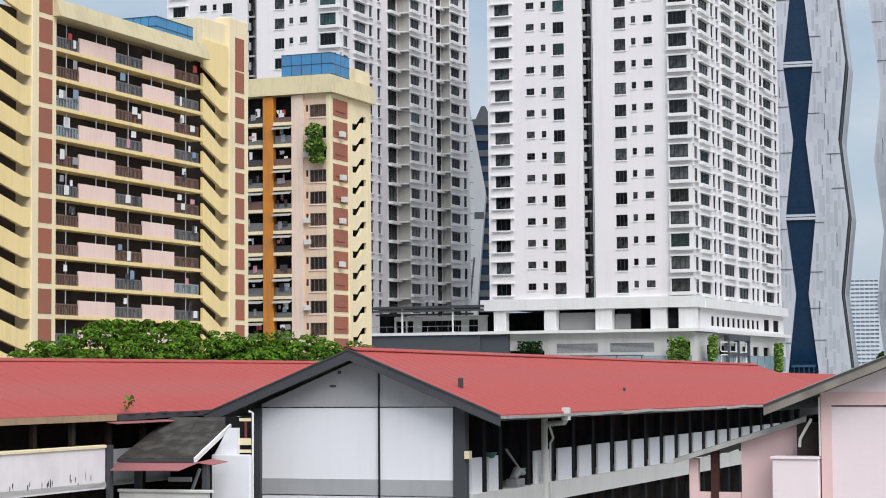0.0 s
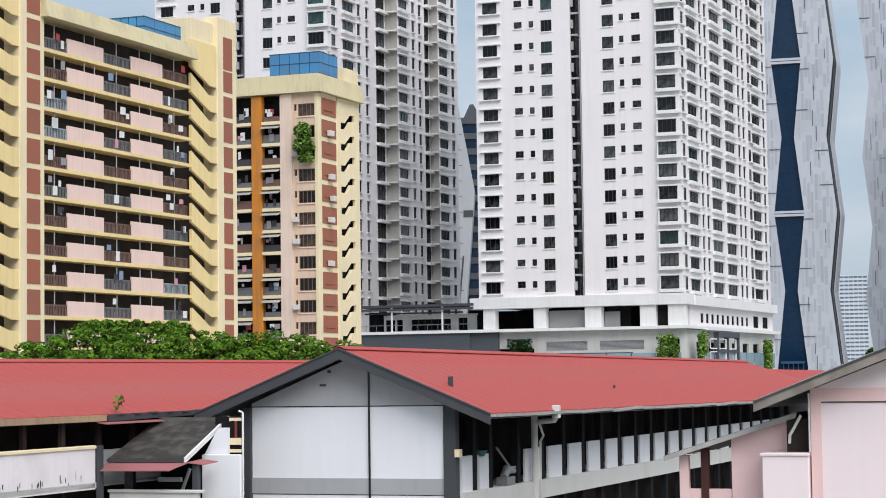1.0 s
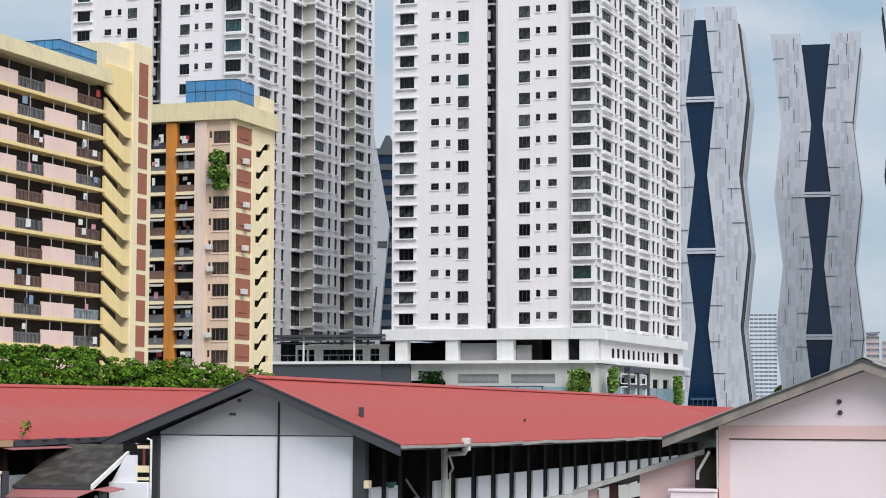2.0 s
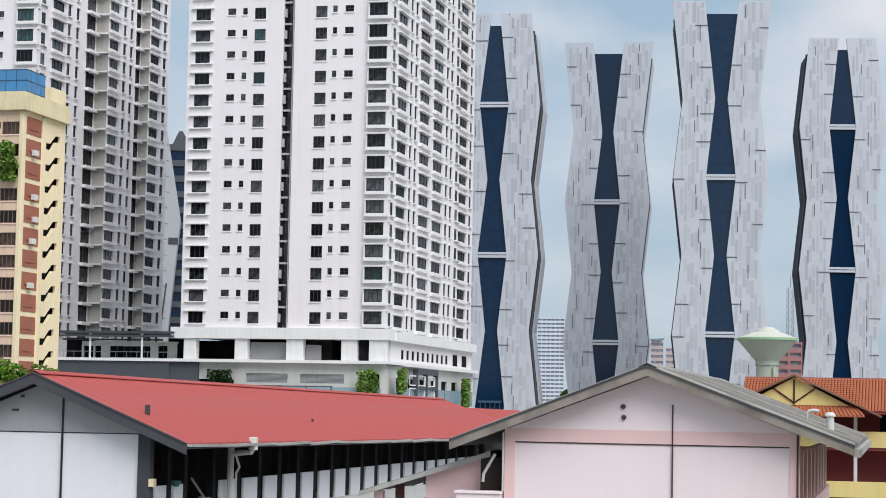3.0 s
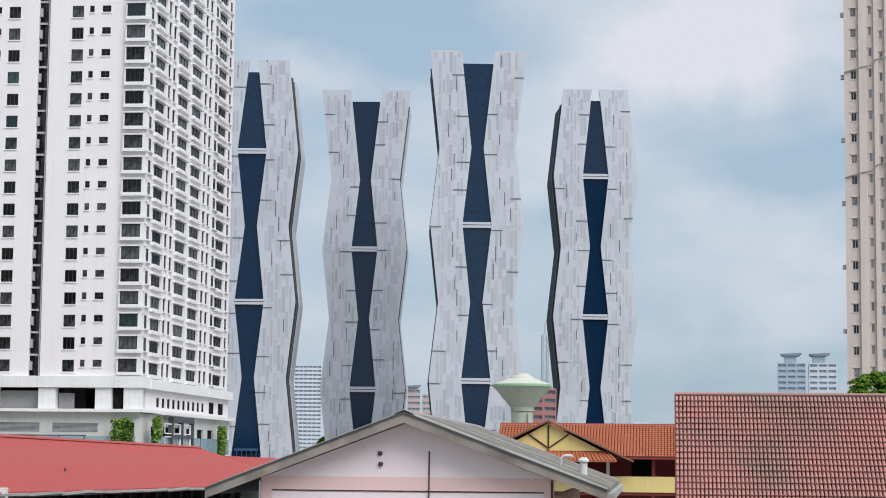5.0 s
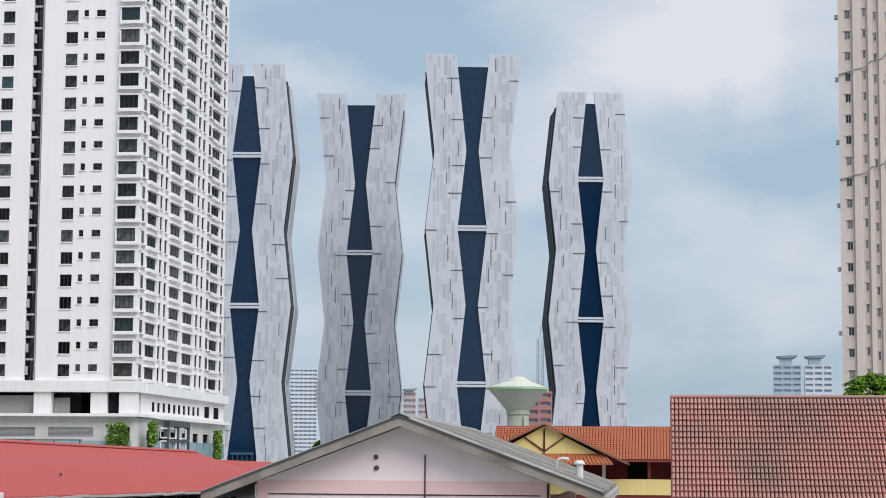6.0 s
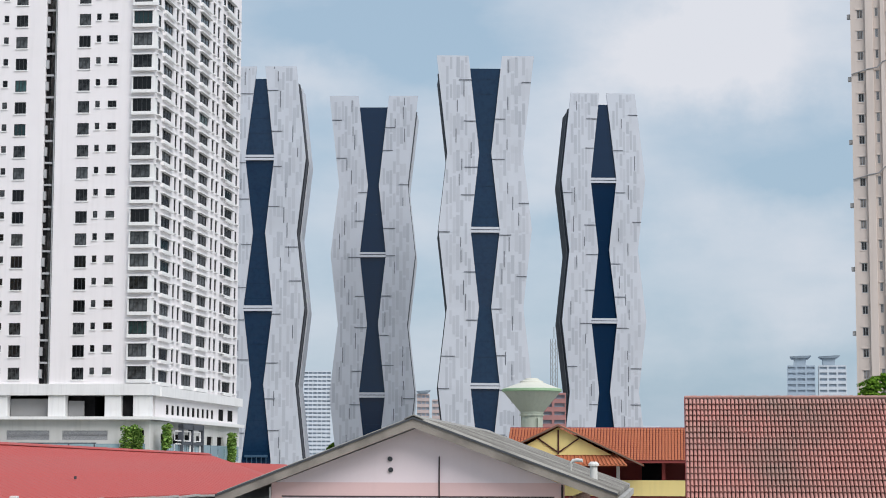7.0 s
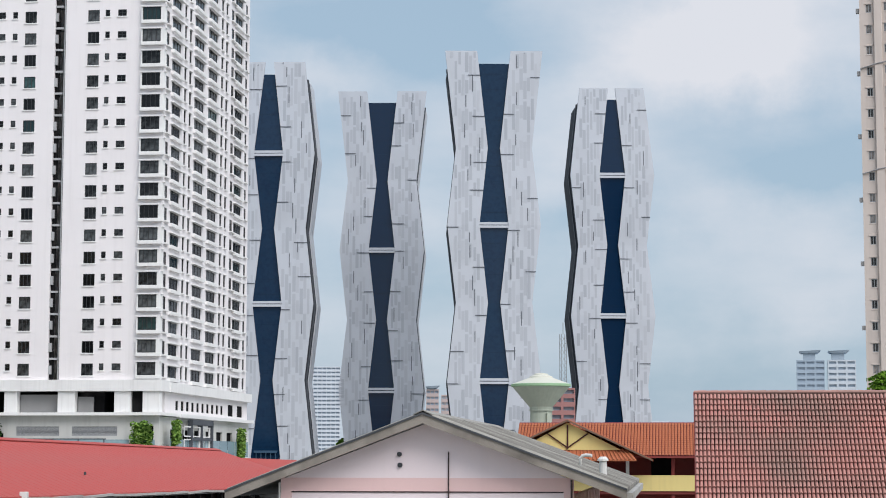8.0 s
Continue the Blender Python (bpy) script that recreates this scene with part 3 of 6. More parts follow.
def wavy_tower(mid, turn, width, glass, bars, seed, top, trunk, label):
    """Hourglass tower: cladding, a bow-tie strip of blue glass and white bars. bars: height of one bar; the waist lies half a period off."""
    per = 32.0
    x, y = mid
    face = math.degrees(math.atan2(x, y))
    m = T((x, y, 0)) @ pose(0, 0, 0, 0, 0, -(face + turn))
    tw = thing("wavy_tower", m, label, "office tower", "wavy office towers")
    half = width / 2
    cuts = []
    z = bars - per * math.ceil(bars / per)
    while z < top + per:
        for c in (z, z + per / 2):
            if 0 < c < top - 6.5:
                cuts.append(c)
        z += per
    cuts = sorted({0.0, *cuts, float(top)})

    def wave(z):
        if z > cuts[-2]:  # the last facet runs on straight to the top
            k = wave(cuts[-2])
            return k + (1 - 2 * k) * (z - cuts[-2]) / (per / 2)
        f = ((z - bars) / per) % 1.0
        return abs(2 * f - 1)  # 1 at a bar, 0 at a waist

    def outer(z):
        return half * (0.815 + 0.185 * wave(z))

    def inner(z):
        return glass * (0.42 + 0.58 * wave(z))

    def front(z):
        return -0.35 * wave(z)

    deep = 17.0
    # cladding shells, left and right of the glass, and the dark flanks behind them
    for s in (-1, 1):
        shell = Geo()
        rings = []
        for z in cuts:
            p = [(s * inner(z), front(z), z), (s * outer(z), front(z), z), (s * outer(z), front(z) + 0.7, z), (s * inner(z), front(z) + 0.7, z)]
            rings.append(p if s > 0 else p[::-1])
        shell.loft(rings)
        part("cladding_shell", shell, CLAD, tw)
    gtop = top - 2.6
    low_cuts = [z for z in cuts if z < gtop - 0.4] + [gtop - 0.4]
    body = Geo()
    body.loft([[(-outer(z) + 0.22, front(z) + 0.6, z), (outer(z) - 0.22, front(z) + 0.6, z), (outer(z) - 0.22, front(z) + 10, z), (-outer(z) + 0.22, front(z) + deep - 0.3, z)] for z in low_cuts])
    part("side_glazing", body, FLANK, tw, "dark glazed flanks")
    rear = Geo()
    rear.loft([[(-outer(z) + 0.6, front(z) + 9.5, z), (outer(z), front(z) + 9.5, z), (outer(z), front(z) + deep, z), (-outer(z) + 0.6, front(z) + deep, z)] for z in low_cuts])
    part("rear_shell", rear, CLAD, tw, "pale cladding round the back")
    gl = Geo()
    for a, b in zip(cuts[:-1], cuts[1:]):
        b2 = min(b, gtop)
        if a < b2:
            gl.face([(-inner(a), front(a) + 0.5, a), (inner(a), front(a) + 0.5, a), (inner(b2), front(b2) + 0.5, b2), (-inner(b2), front(b2) + 0.5, b2)])
    part("glass_strip", gl, CURTAIN, tw, "dark blue bow-tie glass")
    # fine glazing bars over the strip
    zz = 4.0
    while zz < gtop:
        mull = Geo()
        mull.box(-inner(zz) + 0.1, inner(zz) - 0.1, front(zz) + 0.46, front(zz) + 0.5, zz, zz + 0.07)
        part("glazing_bar", mull, CURTAIN, tw)
        zz += 3.2
    z = bars - per * math.floor(bars / per)
    z += per if z < 15 else 0
    while z < gtop - 4:
        g = Geo()
        o = inner(z) - 0.02
        g.box(-o, o, front(z) + 0.05, front(z) + 0.6, z - 0.62, z - 0.12)
        g.box(-o, o, front(z) + 0.15, front(z) + 0.6, z + 0.05, z + 0.55)
        part("white_bar", g, CLAD, tw, "pale double cross bar")
        z += per
    # raised cladding strips, each its own panel, upright in staggered columns
    rnd = random.Random(seed)
    todo = []
    pitch_x = 0.78
    for s in (-1, 1):
        c = 0
        while c * pitch_x < half:
            x0 = glass * 0.42 + 0.12 + c * pitch_x
            w = rnd.choice((0.5, 0.62, 0.7))
            z = 1 + (c % 2) * 3.0 + rnd.random() * 4
            c += 1
            while z < top - 1.0:
                h = rnd.choice((2.8, 3.8, 4.4, 5.4))
                probe = [z, z + h / 2, min(z + h, top - 0.3)]
                if min(outer(q) for q in probe) - 0.1 > x0 + w and max(inner(q) for q in probe) + 0.12 < x0:
                    todo.append((z, probe[-1], s, x0, w))
                z += h + rnd.choice((0.5, 1.6, 3.2, 4.6))
    todo.sort(key=lambda q: -q[0])
    rest = Geo()

    def panel(geo, z0, z1, s, x0, w):
        xs = sorted((s * x0, s * (x0 + w)))
        zs = [z0] + [q for q in cuts if z0 + 0.05 < q < z1 - 0.05] + [z1]
        geo.loft([[(xs[0], front(z) - 0.025, z), (xs[1], front(z) - 0.025, z), (xs[1], front(z) + 0.06, z), (xs[0], front(z) + 0.06, z)] for z in zs])
    for i, q in enumerate(todo):
        if i < 290:
            g = Geo()
            panel(g, *q)
            part("panel", g, CLAD_D, tw)
        else:
            panel(rest, *q)
    if rest.v:
        tagged(part("lower_panels", rest, CLAD_D, tw), kind="stuff")
    # dark open joints
    z = top - 6
    while z > 4:
        for s in (-1, 1):
            w = rnd.uniform(0.28, 0.42)
            f0 = rnd.choice((0.0, 0.0, 1 - w))
            zq = z + rnd.uniform(-1.5, 1.5)
            a = s * (inner(zq) + (outer(zq) - inner(zq)) * f0)
            b = s * (inner(zq) + (outer(zq) - inner(zq)) * (f0 + w))
            seams = Geo()
            seams.box(min(a, b), max(a, b), front(zq) - 0.12, front(zq) + 0.02, zq, zq + 0.15)
            part("open_joint", seams, SEAM, tw, "dark open joint")
            for lift in (2.0, 5.2):
                if rnd.random() < 0.6:
                    z0 = zq + lift
                    z1 = min(z0 + rnd.uniform(2.0, 3.6), top - 0.5)
                    q = rnd.uniform(0.2, 0.8)
                    q = s * (max(inner(z0), inner(z1)) * (1 - q) + min(outer(z0), outer(z1)) * q)
                    slit = Geo()
                    slit.solid([(q - 0.08, front(z0) - 0.06, z0), (q + 0.08, front(z0) - 0.06, z0), (q + 0.08, front(z0) + 0.2, z0), (q - 0.08, front(z0) + 0.2, z0)], [(q - 0.08, front(z1) - 0.06, z1), (q + 0.08, front(z1) - 0.06, z1), (q + 0.08, front(z1) + 0.2, z1), (q - 0.08, front(z1) + 0.2, z1)])
                    part("open_slit", slit, SEAM, tw, "dark upright slit")
        z -= 8.0
    for s in (-1, 1):
        fins = Geo()
        rings = []
        for z in low_cuts:
            p = [(s * (outer(z) - 0.3), front(z) + 4.6, z), (s * (outer(z) + 0.02), front(z) + 4.6, z), (s * (outer(z) + 0.02), front(z) + 5.6, z), (s * (outer(z) - 0.3), front(z) + 5.6, z)]
            rings.append(p if s > 0 else p[::-1])
        fins.loft(rings)
        part("edge_fin", fins, SLATE, tw)
    if trunk:
        g = Geo()
        g.box(-inner(2) - 0.4, inner(2) + 0.4, front(6) - 0.15, front(6) + 0.4, 12.4, 12.9)
        for i in range(5):
            g.box(-inner(2) + i * inner(2) / 2, -inner(2) + i * inner(2) / 2 + 0.15, front(6) - 0.1, front(6) + 0.3, 4, 12.4)
        part("entrance_frame", g, DKBLUE, tw, "dark blue entrance glazing")
    return tw
for mid, turn, width, glass, bars, seed, top, trunk in (
        ((74.4, 415.4), 7.0, 19.5, 3.1, 75.6, 3, 95.2, True), ((105.85, 443.6), 3.2, 19.3, 3.0, 58.7, 5, 95.4, False),
        ((117.15, 391.8), -3.0, 19.2, 3.0, 59.0, 8, 95.2, False), ((155.3, 425.6), -7.5, 19.1, 2.95, 75.4, 11, 95.5, False)):
    wavy_tower(mid, turn, width, glass, bars, seed, top, trunk, "hourglass-shaped grey clad tower with dark blue glass strip")


# ---------------------------------------------------------------- school blocks
def school_roof(block, xl, xr, xm, ze, zl, zr, y0, y1, roof, fascia, board=0.42, over=0.9, sheet=0.9, thick=0.10, rib=0.015, fall=0.0):
    """Gabled roof of a block whose gable wall is y = 0: sheets left and right of the ridge, boards on the gable, soffit below."""
    n = max(1, int((y1 - y0) / sheet))
    w = (y1 - y0) / n
    for xe, z in ((xl, zl), (xr, zr)):
        g = Geo()
        ends = [(0, 0), (w - 0.10, 0), (w - 0.05, rib), (w, 0)]
        for (a, ua), (b, ub) in zip(ends[:-1], ends[1:]):
            p = [(xm, a, ze + ua), (xm, b, ze + ub), (xe, b, z + ub), (xe, a, z + ua)]
            g.face(p if xe < xm else p[::-1])
        g.face([(xm, 0, ze - thick), (xm, w, ze - thick), (xe, w, z - thick), (xe, 0, z - thick)])
        g.face([(xe, 0, z - thick), (xe, w, z - thick), (xe, w, z), (xe, 0, z)])
        g.face([(xm, 0, ze - thick), (xe, 0, z - thick), (xe, 0, z), (xm, 0, ze)])
        me = g.mesh("roof_sheet", roof)
        for i in range(n):
            part("roof_sheet", me, None, block, at=T((0, y0 + w * i, 0.003 * ((i * 7) % 4) - fall * i / n)))
    g = Geo()
    zf = ze - fall
    for d in (-0.28, 0.28):
        g.solid([(xm + d, y0 - 0.02, ze - 0.06), (xm + d, y1, zf - 0.06), (xm + d, y1, zf - 0.03), (xm + d, y0 - 0.02, ze - 0.03)][::-1 if d > 0 else 1], [(xm, y0 - 0.02, ze + 0.06), (xm, y1, zf + 0.06), (xm, y1, zf + 0.09), (xm, y0 - 0.02, ze + 0.09)][::-1 if d > 0 else 1])
    part("ridge_cap", g, roof, block)
    for xe, z in ((xl, zl), (xr, zr)):
        g = Geo()
        d = 0.02
        g.solid([(xm, y0 - 0.06, ze - board - d), (xe, y0 - 0.06, z - board - d), (xe, y0 - 0.06, z - d), (xm, y0 - 0.06, ze - d)], [(xm, y0 - 0.005, ze - board - d), (xe, y0 - 0.005, z - board - d), (xe, y0 - 0.005, z - d), (xm, y0 - 0.005, ze - d)])
        part("barge_board", g, fascia, block)
        # dark strip on the verge draws in the shadow gap
        g = Geo()
        g.solid([(xm, y0 - 0.10, ze - 0.05), (xe, y0 - 0.10, z - 0.05), (xe, y0 - 0.10, z + 0.012), (xm, y0 - 0.10, ze + 0.012)], [(xm, y0, ze - 0.05), (xe, y0, z - 0.05), (xe, y0, z + 0.012), (xm, y0, ze + 0.012)])
        part("verge_trim", g, CHAR, block, "dark strip painted as a shadow gap")
    g = Geo()
    for xe, z in ((xl, zl), (xr, zr)):
        p = [(xm, y0, ze - 0.30), (xm, y1, ze - 0.30 - fall), (xe, y1, z - 0.22 - fall), (xe, y0, z - 0.22)]
        q = [(v[0], v[1], v[2] + 0.03) for v in p]
        g.solid(p if xe < xm else p[::-1], q if xe < xm else q[::-1])
    part("soffit", g, SOFFIT, block)


# white gabled block with a corridor along its flank
GM = T((0.74, 78.35, 0)) @ pose(0, 0, 0, 0, 0, SCHOOL)
white = thing("school_block", GM, "white and grey school block with red metal roof", "school building", "school blocks")
XL, XM, XR, ZE, ZR = -10.88, -4.45, 1.87, 9.55, 12.13
LONG, FALL = 71.0, 0.42
school_roof(white, XL, XR, XM, ZR, 9.6, 9.53, -0.9, LONG, REDROOF, CHAR, sheet=1.0, fall=FALL)


def rise(x, drop=0.42):
    """Underside of the white block's roof over the gable wall."""
    return ZR - drop - (ZR - 9.55) * abs(x - XM) / (XR - XM)


g = Geo()
g.solid([(-8.75, 0.0, 9.84), (-0.4, 0.0, 9.84), (-0.4, 0.0, rise(-0.4)), (XM, 0.0, rise(XM)), (-8.75, 0.0, rise(-8.75))], [(-8.75, 0.25, 9.84), (-0.4, 0.25, 9.84), (-0.4, 0.25, rise(-0.4)), (XM, 0.25, rise(XM)), (-8.75, 0.25, rise(-8.75))][::1])
part("gable_top", g, LGREY, white, "light grey gable triangle")
g = Geo()
g.box(-8.75, -0.4, 0.04, 0.25, 6.97, 9.80)
part("wall_panel", g, PANEL, white, "plain white rendered panel")
g = Geo()
g.box(-8.75, -0.4, 0.0, 0.25, 6.34, 6.97)
part("lower_band", g, LGREY, white, "light grey band")
g = Geo()
g.box(-8.75, -0.4, 0.04, 0.25, 0, 6.30)
part("wall_panel", g, PANEL, white, "plain white rendered panel")
g = Geo()
g.box(-8.75, -0.4, 0.02, 0.2, 9.80, 9.84)
g.box(-3.60, -3.53, -0.06, -0.005, 3.5, 11.35)
g.tube([(-3.56, -0.05, 11.25), (-3.56, -0.05, 11.42)], 0.06, 8)
part("drain_pipe", g, BLACK, white, "black pipe down the gable")
for x0, x1 in ((-9.12, -8.75), (-0.4, 0.12)):
    g = Geo()
    g.block(x0, x1, -0.12, 0.3, 0, rise(x0 if x0 < XM else x1) - 0.03, 0.02)
    part("pilaster", g, CHAR, white, "charcoal pilaster")
g = Geo()
for x, z, w, h in ((-5.35, 11.15, 0.14, 0.12), (-5.7, 10.62, 0.26, 0.09)):
    g.box(x, x + w, -0.04, 0.01, z, z + h)
part("wall_fitting", g, CHAR, white)
# wall colour holds the shade under the deep eaves
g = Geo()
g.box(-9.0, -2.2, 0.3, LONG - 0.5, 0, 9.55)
part("classroom_wall", g, CORR, white, "brown corridor wall with shade in its colour")
g = Geo()
g.box(-2.2, 0.25, 0.3, LONG - 0.5, 5.62, 6.40)
g.box(-2.2, 0.25, 0.3, LONG - 0.5, 2.3, 3.1)
part("corridor_slab", g, OFFWHITE, white, "pale concrete corridor slab")
# black ceiling paints in the darkness of the corridor
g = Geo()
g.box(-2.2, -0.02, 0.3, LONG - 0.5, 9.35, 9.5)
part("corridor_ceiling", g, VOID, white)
cols = [2.3, 4.2, 7.7, 10.9] + [13.95 + 2.98 * i for i in range(18)]
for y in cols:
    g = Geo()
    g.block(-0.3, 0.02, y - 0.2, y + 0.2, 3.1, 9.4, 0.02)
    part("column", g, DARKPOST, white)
edges = [0.3] + cols + [LONG - 0.6]
for a, b in zip(edges[:-1], edges[1:]):
    g = Geo()
    w = (b - a - 0.4)
    if w < 1.2:
        continue
    if 4 < a < 5:
        continue
    g.box(-0.10, 0.0, a + 0.2 + w * 0.22, b - 0.2 - w * 0.04, 6.4, 7.80)
    part("parapet_panel", g, PANEL, white)
for y0 in range(0, 70, 5):
    y1 = min(y0 + 5, LONG)
    dz = 0.02 * ((y0 * 13) % 4 - 1.5)
    g = Geo(T((0, 0, -FALL * (y0 + 2.5) / LONG)))
    g.solid([(XR - 0.02, y0 - 0.9 if y0 == 0 else y0, 9.37 - dz), (XR + 0.2, y0 - 0.9 if y0 == 0 else y0, 9.37 - dz), (XR + 0.2, y1, 9.37 + dz), (XR - 0.02, y1, 9.37 + dz)], [(XR - 0.02, y0 - 0.9 if y0 == 0 else y0, 9.48 - dz), (XR + 0.2, y0 - 0.9 if y0 == 0 else y0, 9.48 - dz), (XR + 0.2, y1, 9.48 + dz), (XR - 0.02, y1, 9.48 + dz)])
    part("gutter", g, GUTTER, white, "weathered grey eaves gutter")
g = Geo()
g.block(XR - 0.12, XR + 0.2, 6.9, 7.2, 9.15, 9.68, 0.03)
g.tube([(XR + 0.04, 7.05, 9.2), (XR - 0.05, 7.1, 9.05), (XR - 0.9, 7.6, 8.98), (0.75, 8.2, 8.95)], 0.11, 10)
g.tube([(0.3, 8.95, 9.2), (0.3, 8.95, 3.0)], 0.15, 10)
g.tube([(0.75, 8.2, 8.95), (0.6, 9.25, 8.35), (0.42, 9.35, 8.1), (0.42, 9.35, 4.0)], 0.05, 8)
part("downpipe", g, OFFWHITE, white, "grey-white rainwater downpipe")
g = Geo()
g.box(0.1, 0.3, -0.2, 0.12, 7.82, 8.12)
part("flood_lamp", g, CREAM_PALE, white, "small pale lamp box")
g = Geo()
g.block(-0.3, 0.22, 5.6, 6.6, 6.42, 6.75, 0.03)
g.tube([(0.0, 5.7, 6.75), (0.0, 6.2, 7.05), (0.0, 7.0, 6.95)], [0.16, 0.2, 0.12], 10)
g.tube([(0.0, 4.9, 8.0), (0.0, 6.6, 7.1), (0.0, 7.2, 7.1)], 0.05, 6)
part("water_pump", g, STEEL, white, "grey pump unit on the slab")
g = Geo()
n = 10
g.solid([(0.3 * math.cos(2 * math.pi * i / n) * 0.5, 3.0 + 0.3 * math.sin(2 * math.pi * i / n) * 0.5, 7.72) for i in range(n)], [(0.3 * math.cos(2 * math.pi * i / n), 3.0 + 0.3 * math.sin(2 * math.pi * i / n), 7.95) for i in range(n)])
part("planter", g, material("teal_planter", (0.06, 0.16, 0.16), 0.6), white, "teal hanging bowl")
g = Geo()
g.box(-0.75, -0.6, 1.4, 1.6, 10.4, 10.95)
g.box(0.0, 0.1, 22.0, 22.1, 10.25, 10.4)
part("roof_vent", g, CHAR, white)

# hipped far end and the low wing behind it
g = Geo(T((0, 0, -FALL)))
g.face([(XM, LONG, ZR), (XR, LONG, 9.53), (XR, LONG + 7, 9.53)])
g.face([(XM, LONG, ZR), (XR, LONG + 7, 9.53), (XL, LONG + 7, 9.53)])
g.face([(XM, LONG, ZR), (XL, LONG + 7, 9.53), (XL, LONG, 9.6)])
part("roof_hip", g, REDROOF, white, "hipped red roof end")
g = Geo()
g.box(-9.0, 0.2, LONG - 0.5, LONG + 5.5, 0, 9.05)
part("end_wall", g, LGREY, white)
far = thing("school_block", GM @ T((0, 82, 0)), "low school wing with hipped red roof", "school building", "school blocks")
g = Geo()
g.face([(-9, -7.5, 8.6), (4.0, -7.5, 8.6), (-0.7, 0, 10.98), (-4.8, 0, 11.12), (-9, 0, 11.12)])
g.face([(4.0, -7.5, 8.6), (4.0, 7.5, 8.6), (-0.7, 0, 10.98)])
g.face([(4.0, 7.5, 8.6), (-9, 7.5, 8.6), (-9, 0, 11.12), (-4.8, 0, 11.12), (-0.7, 0, 10.98)])
g.face([(-9, -7.5, 8.6), (-9, 0, 11.12), (-9, 7.5, 8.6)])
g.face([(-9, -7.5, 8.6), (-9, 7.5, 8.6), (4.0, 7.5, 8.6), (4.0, -7.5, 8.6)])
part("roof", g, REDROOF, far)
g = Geo()
g.box(-8.5, 3.2, -5.0, 6.8, 0, 8.62)
part("wall", g, LGREY, far)

# parallel long block with stained white parapet
LM = T((-15.5, 70.3, 0)) @ pose(0, 0, 0, 0, 0, SCHOOL)
left = thing("school_block", LM, "long school block with red roof and stained parapet", "school building", "school blocks")
school_roof(left, -13.4, 0.0, -6.7, 11.84, 9.7, 9.68, -14, 60, REDROOF, OLDWOOD, sheet=1.0)
# here too the corridor shade comes from the wall colour
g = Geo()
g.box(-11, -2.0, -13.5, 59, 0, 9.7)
part("classroom_wall", g, CORR, left, "brown classroom wall with shade in its colour")
g = Geo()
g.box(-2.0, 0.0, -13.8, 7.2, 6.9, 7.1)
g.box(-2.0, -0.4, 7.2, 59, 6.9, 7.1)
part("corridor_slab", g, OFFWHITE, left)
stain = material("stained_white_parapet", (0.82, 0.77, 0.78), 0.85, spots=0.22, streak=0.06, scale=1.6, dirt=(0.12, 0.11, 0.11))
g = Geo()
g.block(-0.16, 0.0, -13.8, 7.0, 6.85, 8.40, 0.02)
part("parapet", g, stain, left, "white parapet with black stains")
rst = random.Random(77)
for i in range(34):
    y = rst.uniform(-9.0, 6.4)
    w, h, z0 = rst.uniform(0.02, 0.06), rst.uniform(0.15, 0.55), 7.0 + rst.uniform(0, 0.15)
    ring = [(y + w * math.cos(k * 0.9) * rst.uniform(0.5, 1.0), z0 + 0.5 * h * (1 + math.sin(k * 0.9) * rst.uniform(0.4, 1.0))) for k in range(7)]
    g = Geo()
    g.solid([(0.0005, a, b) for a, b in ring], [(0.004, a, b) for a, b in ring])
    part("stain", g, CHAR, left, "thin dark mould streak")
g = Geo()
g.block(-0.2, 0.06, -13.8, 7.0, 8.40, 8.52, 0.03)
part("parapet_coping", g, CREAM_PALE, left, "cream coping")
g = Geo()
g.box(-0.55, -0.4, 7.6, 30, 6.95, 8.30)
part("parapet_rear", g, LGREY, left, "pale grey set-back parapet")
for i in range(-4, 10):
    y = -0.2 + 2.6 * i
    g = Geo()
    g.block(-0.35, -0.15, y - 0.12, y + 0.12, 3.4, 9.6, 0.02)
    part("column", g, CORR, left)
g = Geo()
g.box(-0.05, 0.14, -14, 7.6, 9.42, 9.66)
part("gutter", g, material("rusty_cream_gutter", (0.45, 0.30, 0.18), 0.7, spots=0.5, streak=0.5), left, "cream gutter with rust")
g = Geo()
g.solid([(0.0, 7.8, 9.45), (0.02, 15.0, 9.5), (0.15, 15.0, 9.5), (0.15, 7.8, 9.4)], [(0.0, 7.8, 9.6), (0.02, 15.0, 9.66), (0.15, 15.0, 9.7), (0.15, 7.8, 9.66)])
for i in range(6):
    g.box(0.0, 0.2, 8.4 + i * 1.3, 8.9 + i * 1.3, 9.64, 9.67 + 0.02 * (i % 3))
part("broken_gutter", g, CHAR, left, "dark broken gutter with debris")
g = Geo()
g.solid([(0.05, 7.0, 9.36), (0.05, 11.6, 9.36), (0.5, 11.6, 9.30), (0.5, 7.0, 9.30)], [(0.05, 7.0, 9.39), (0.05, 11.6, 9.39), (0.5, 11.6, 9.33), (0.5, 7.0, 9.33)])
part("awning_sheet", g, FADED, left, "thin faded pink sheet awning")
g = Geo()
g.box(0.0, 0.14, 7.05, 7.35, 6.4, 8.5)
part("soil_pipe", g, CHAR, left)

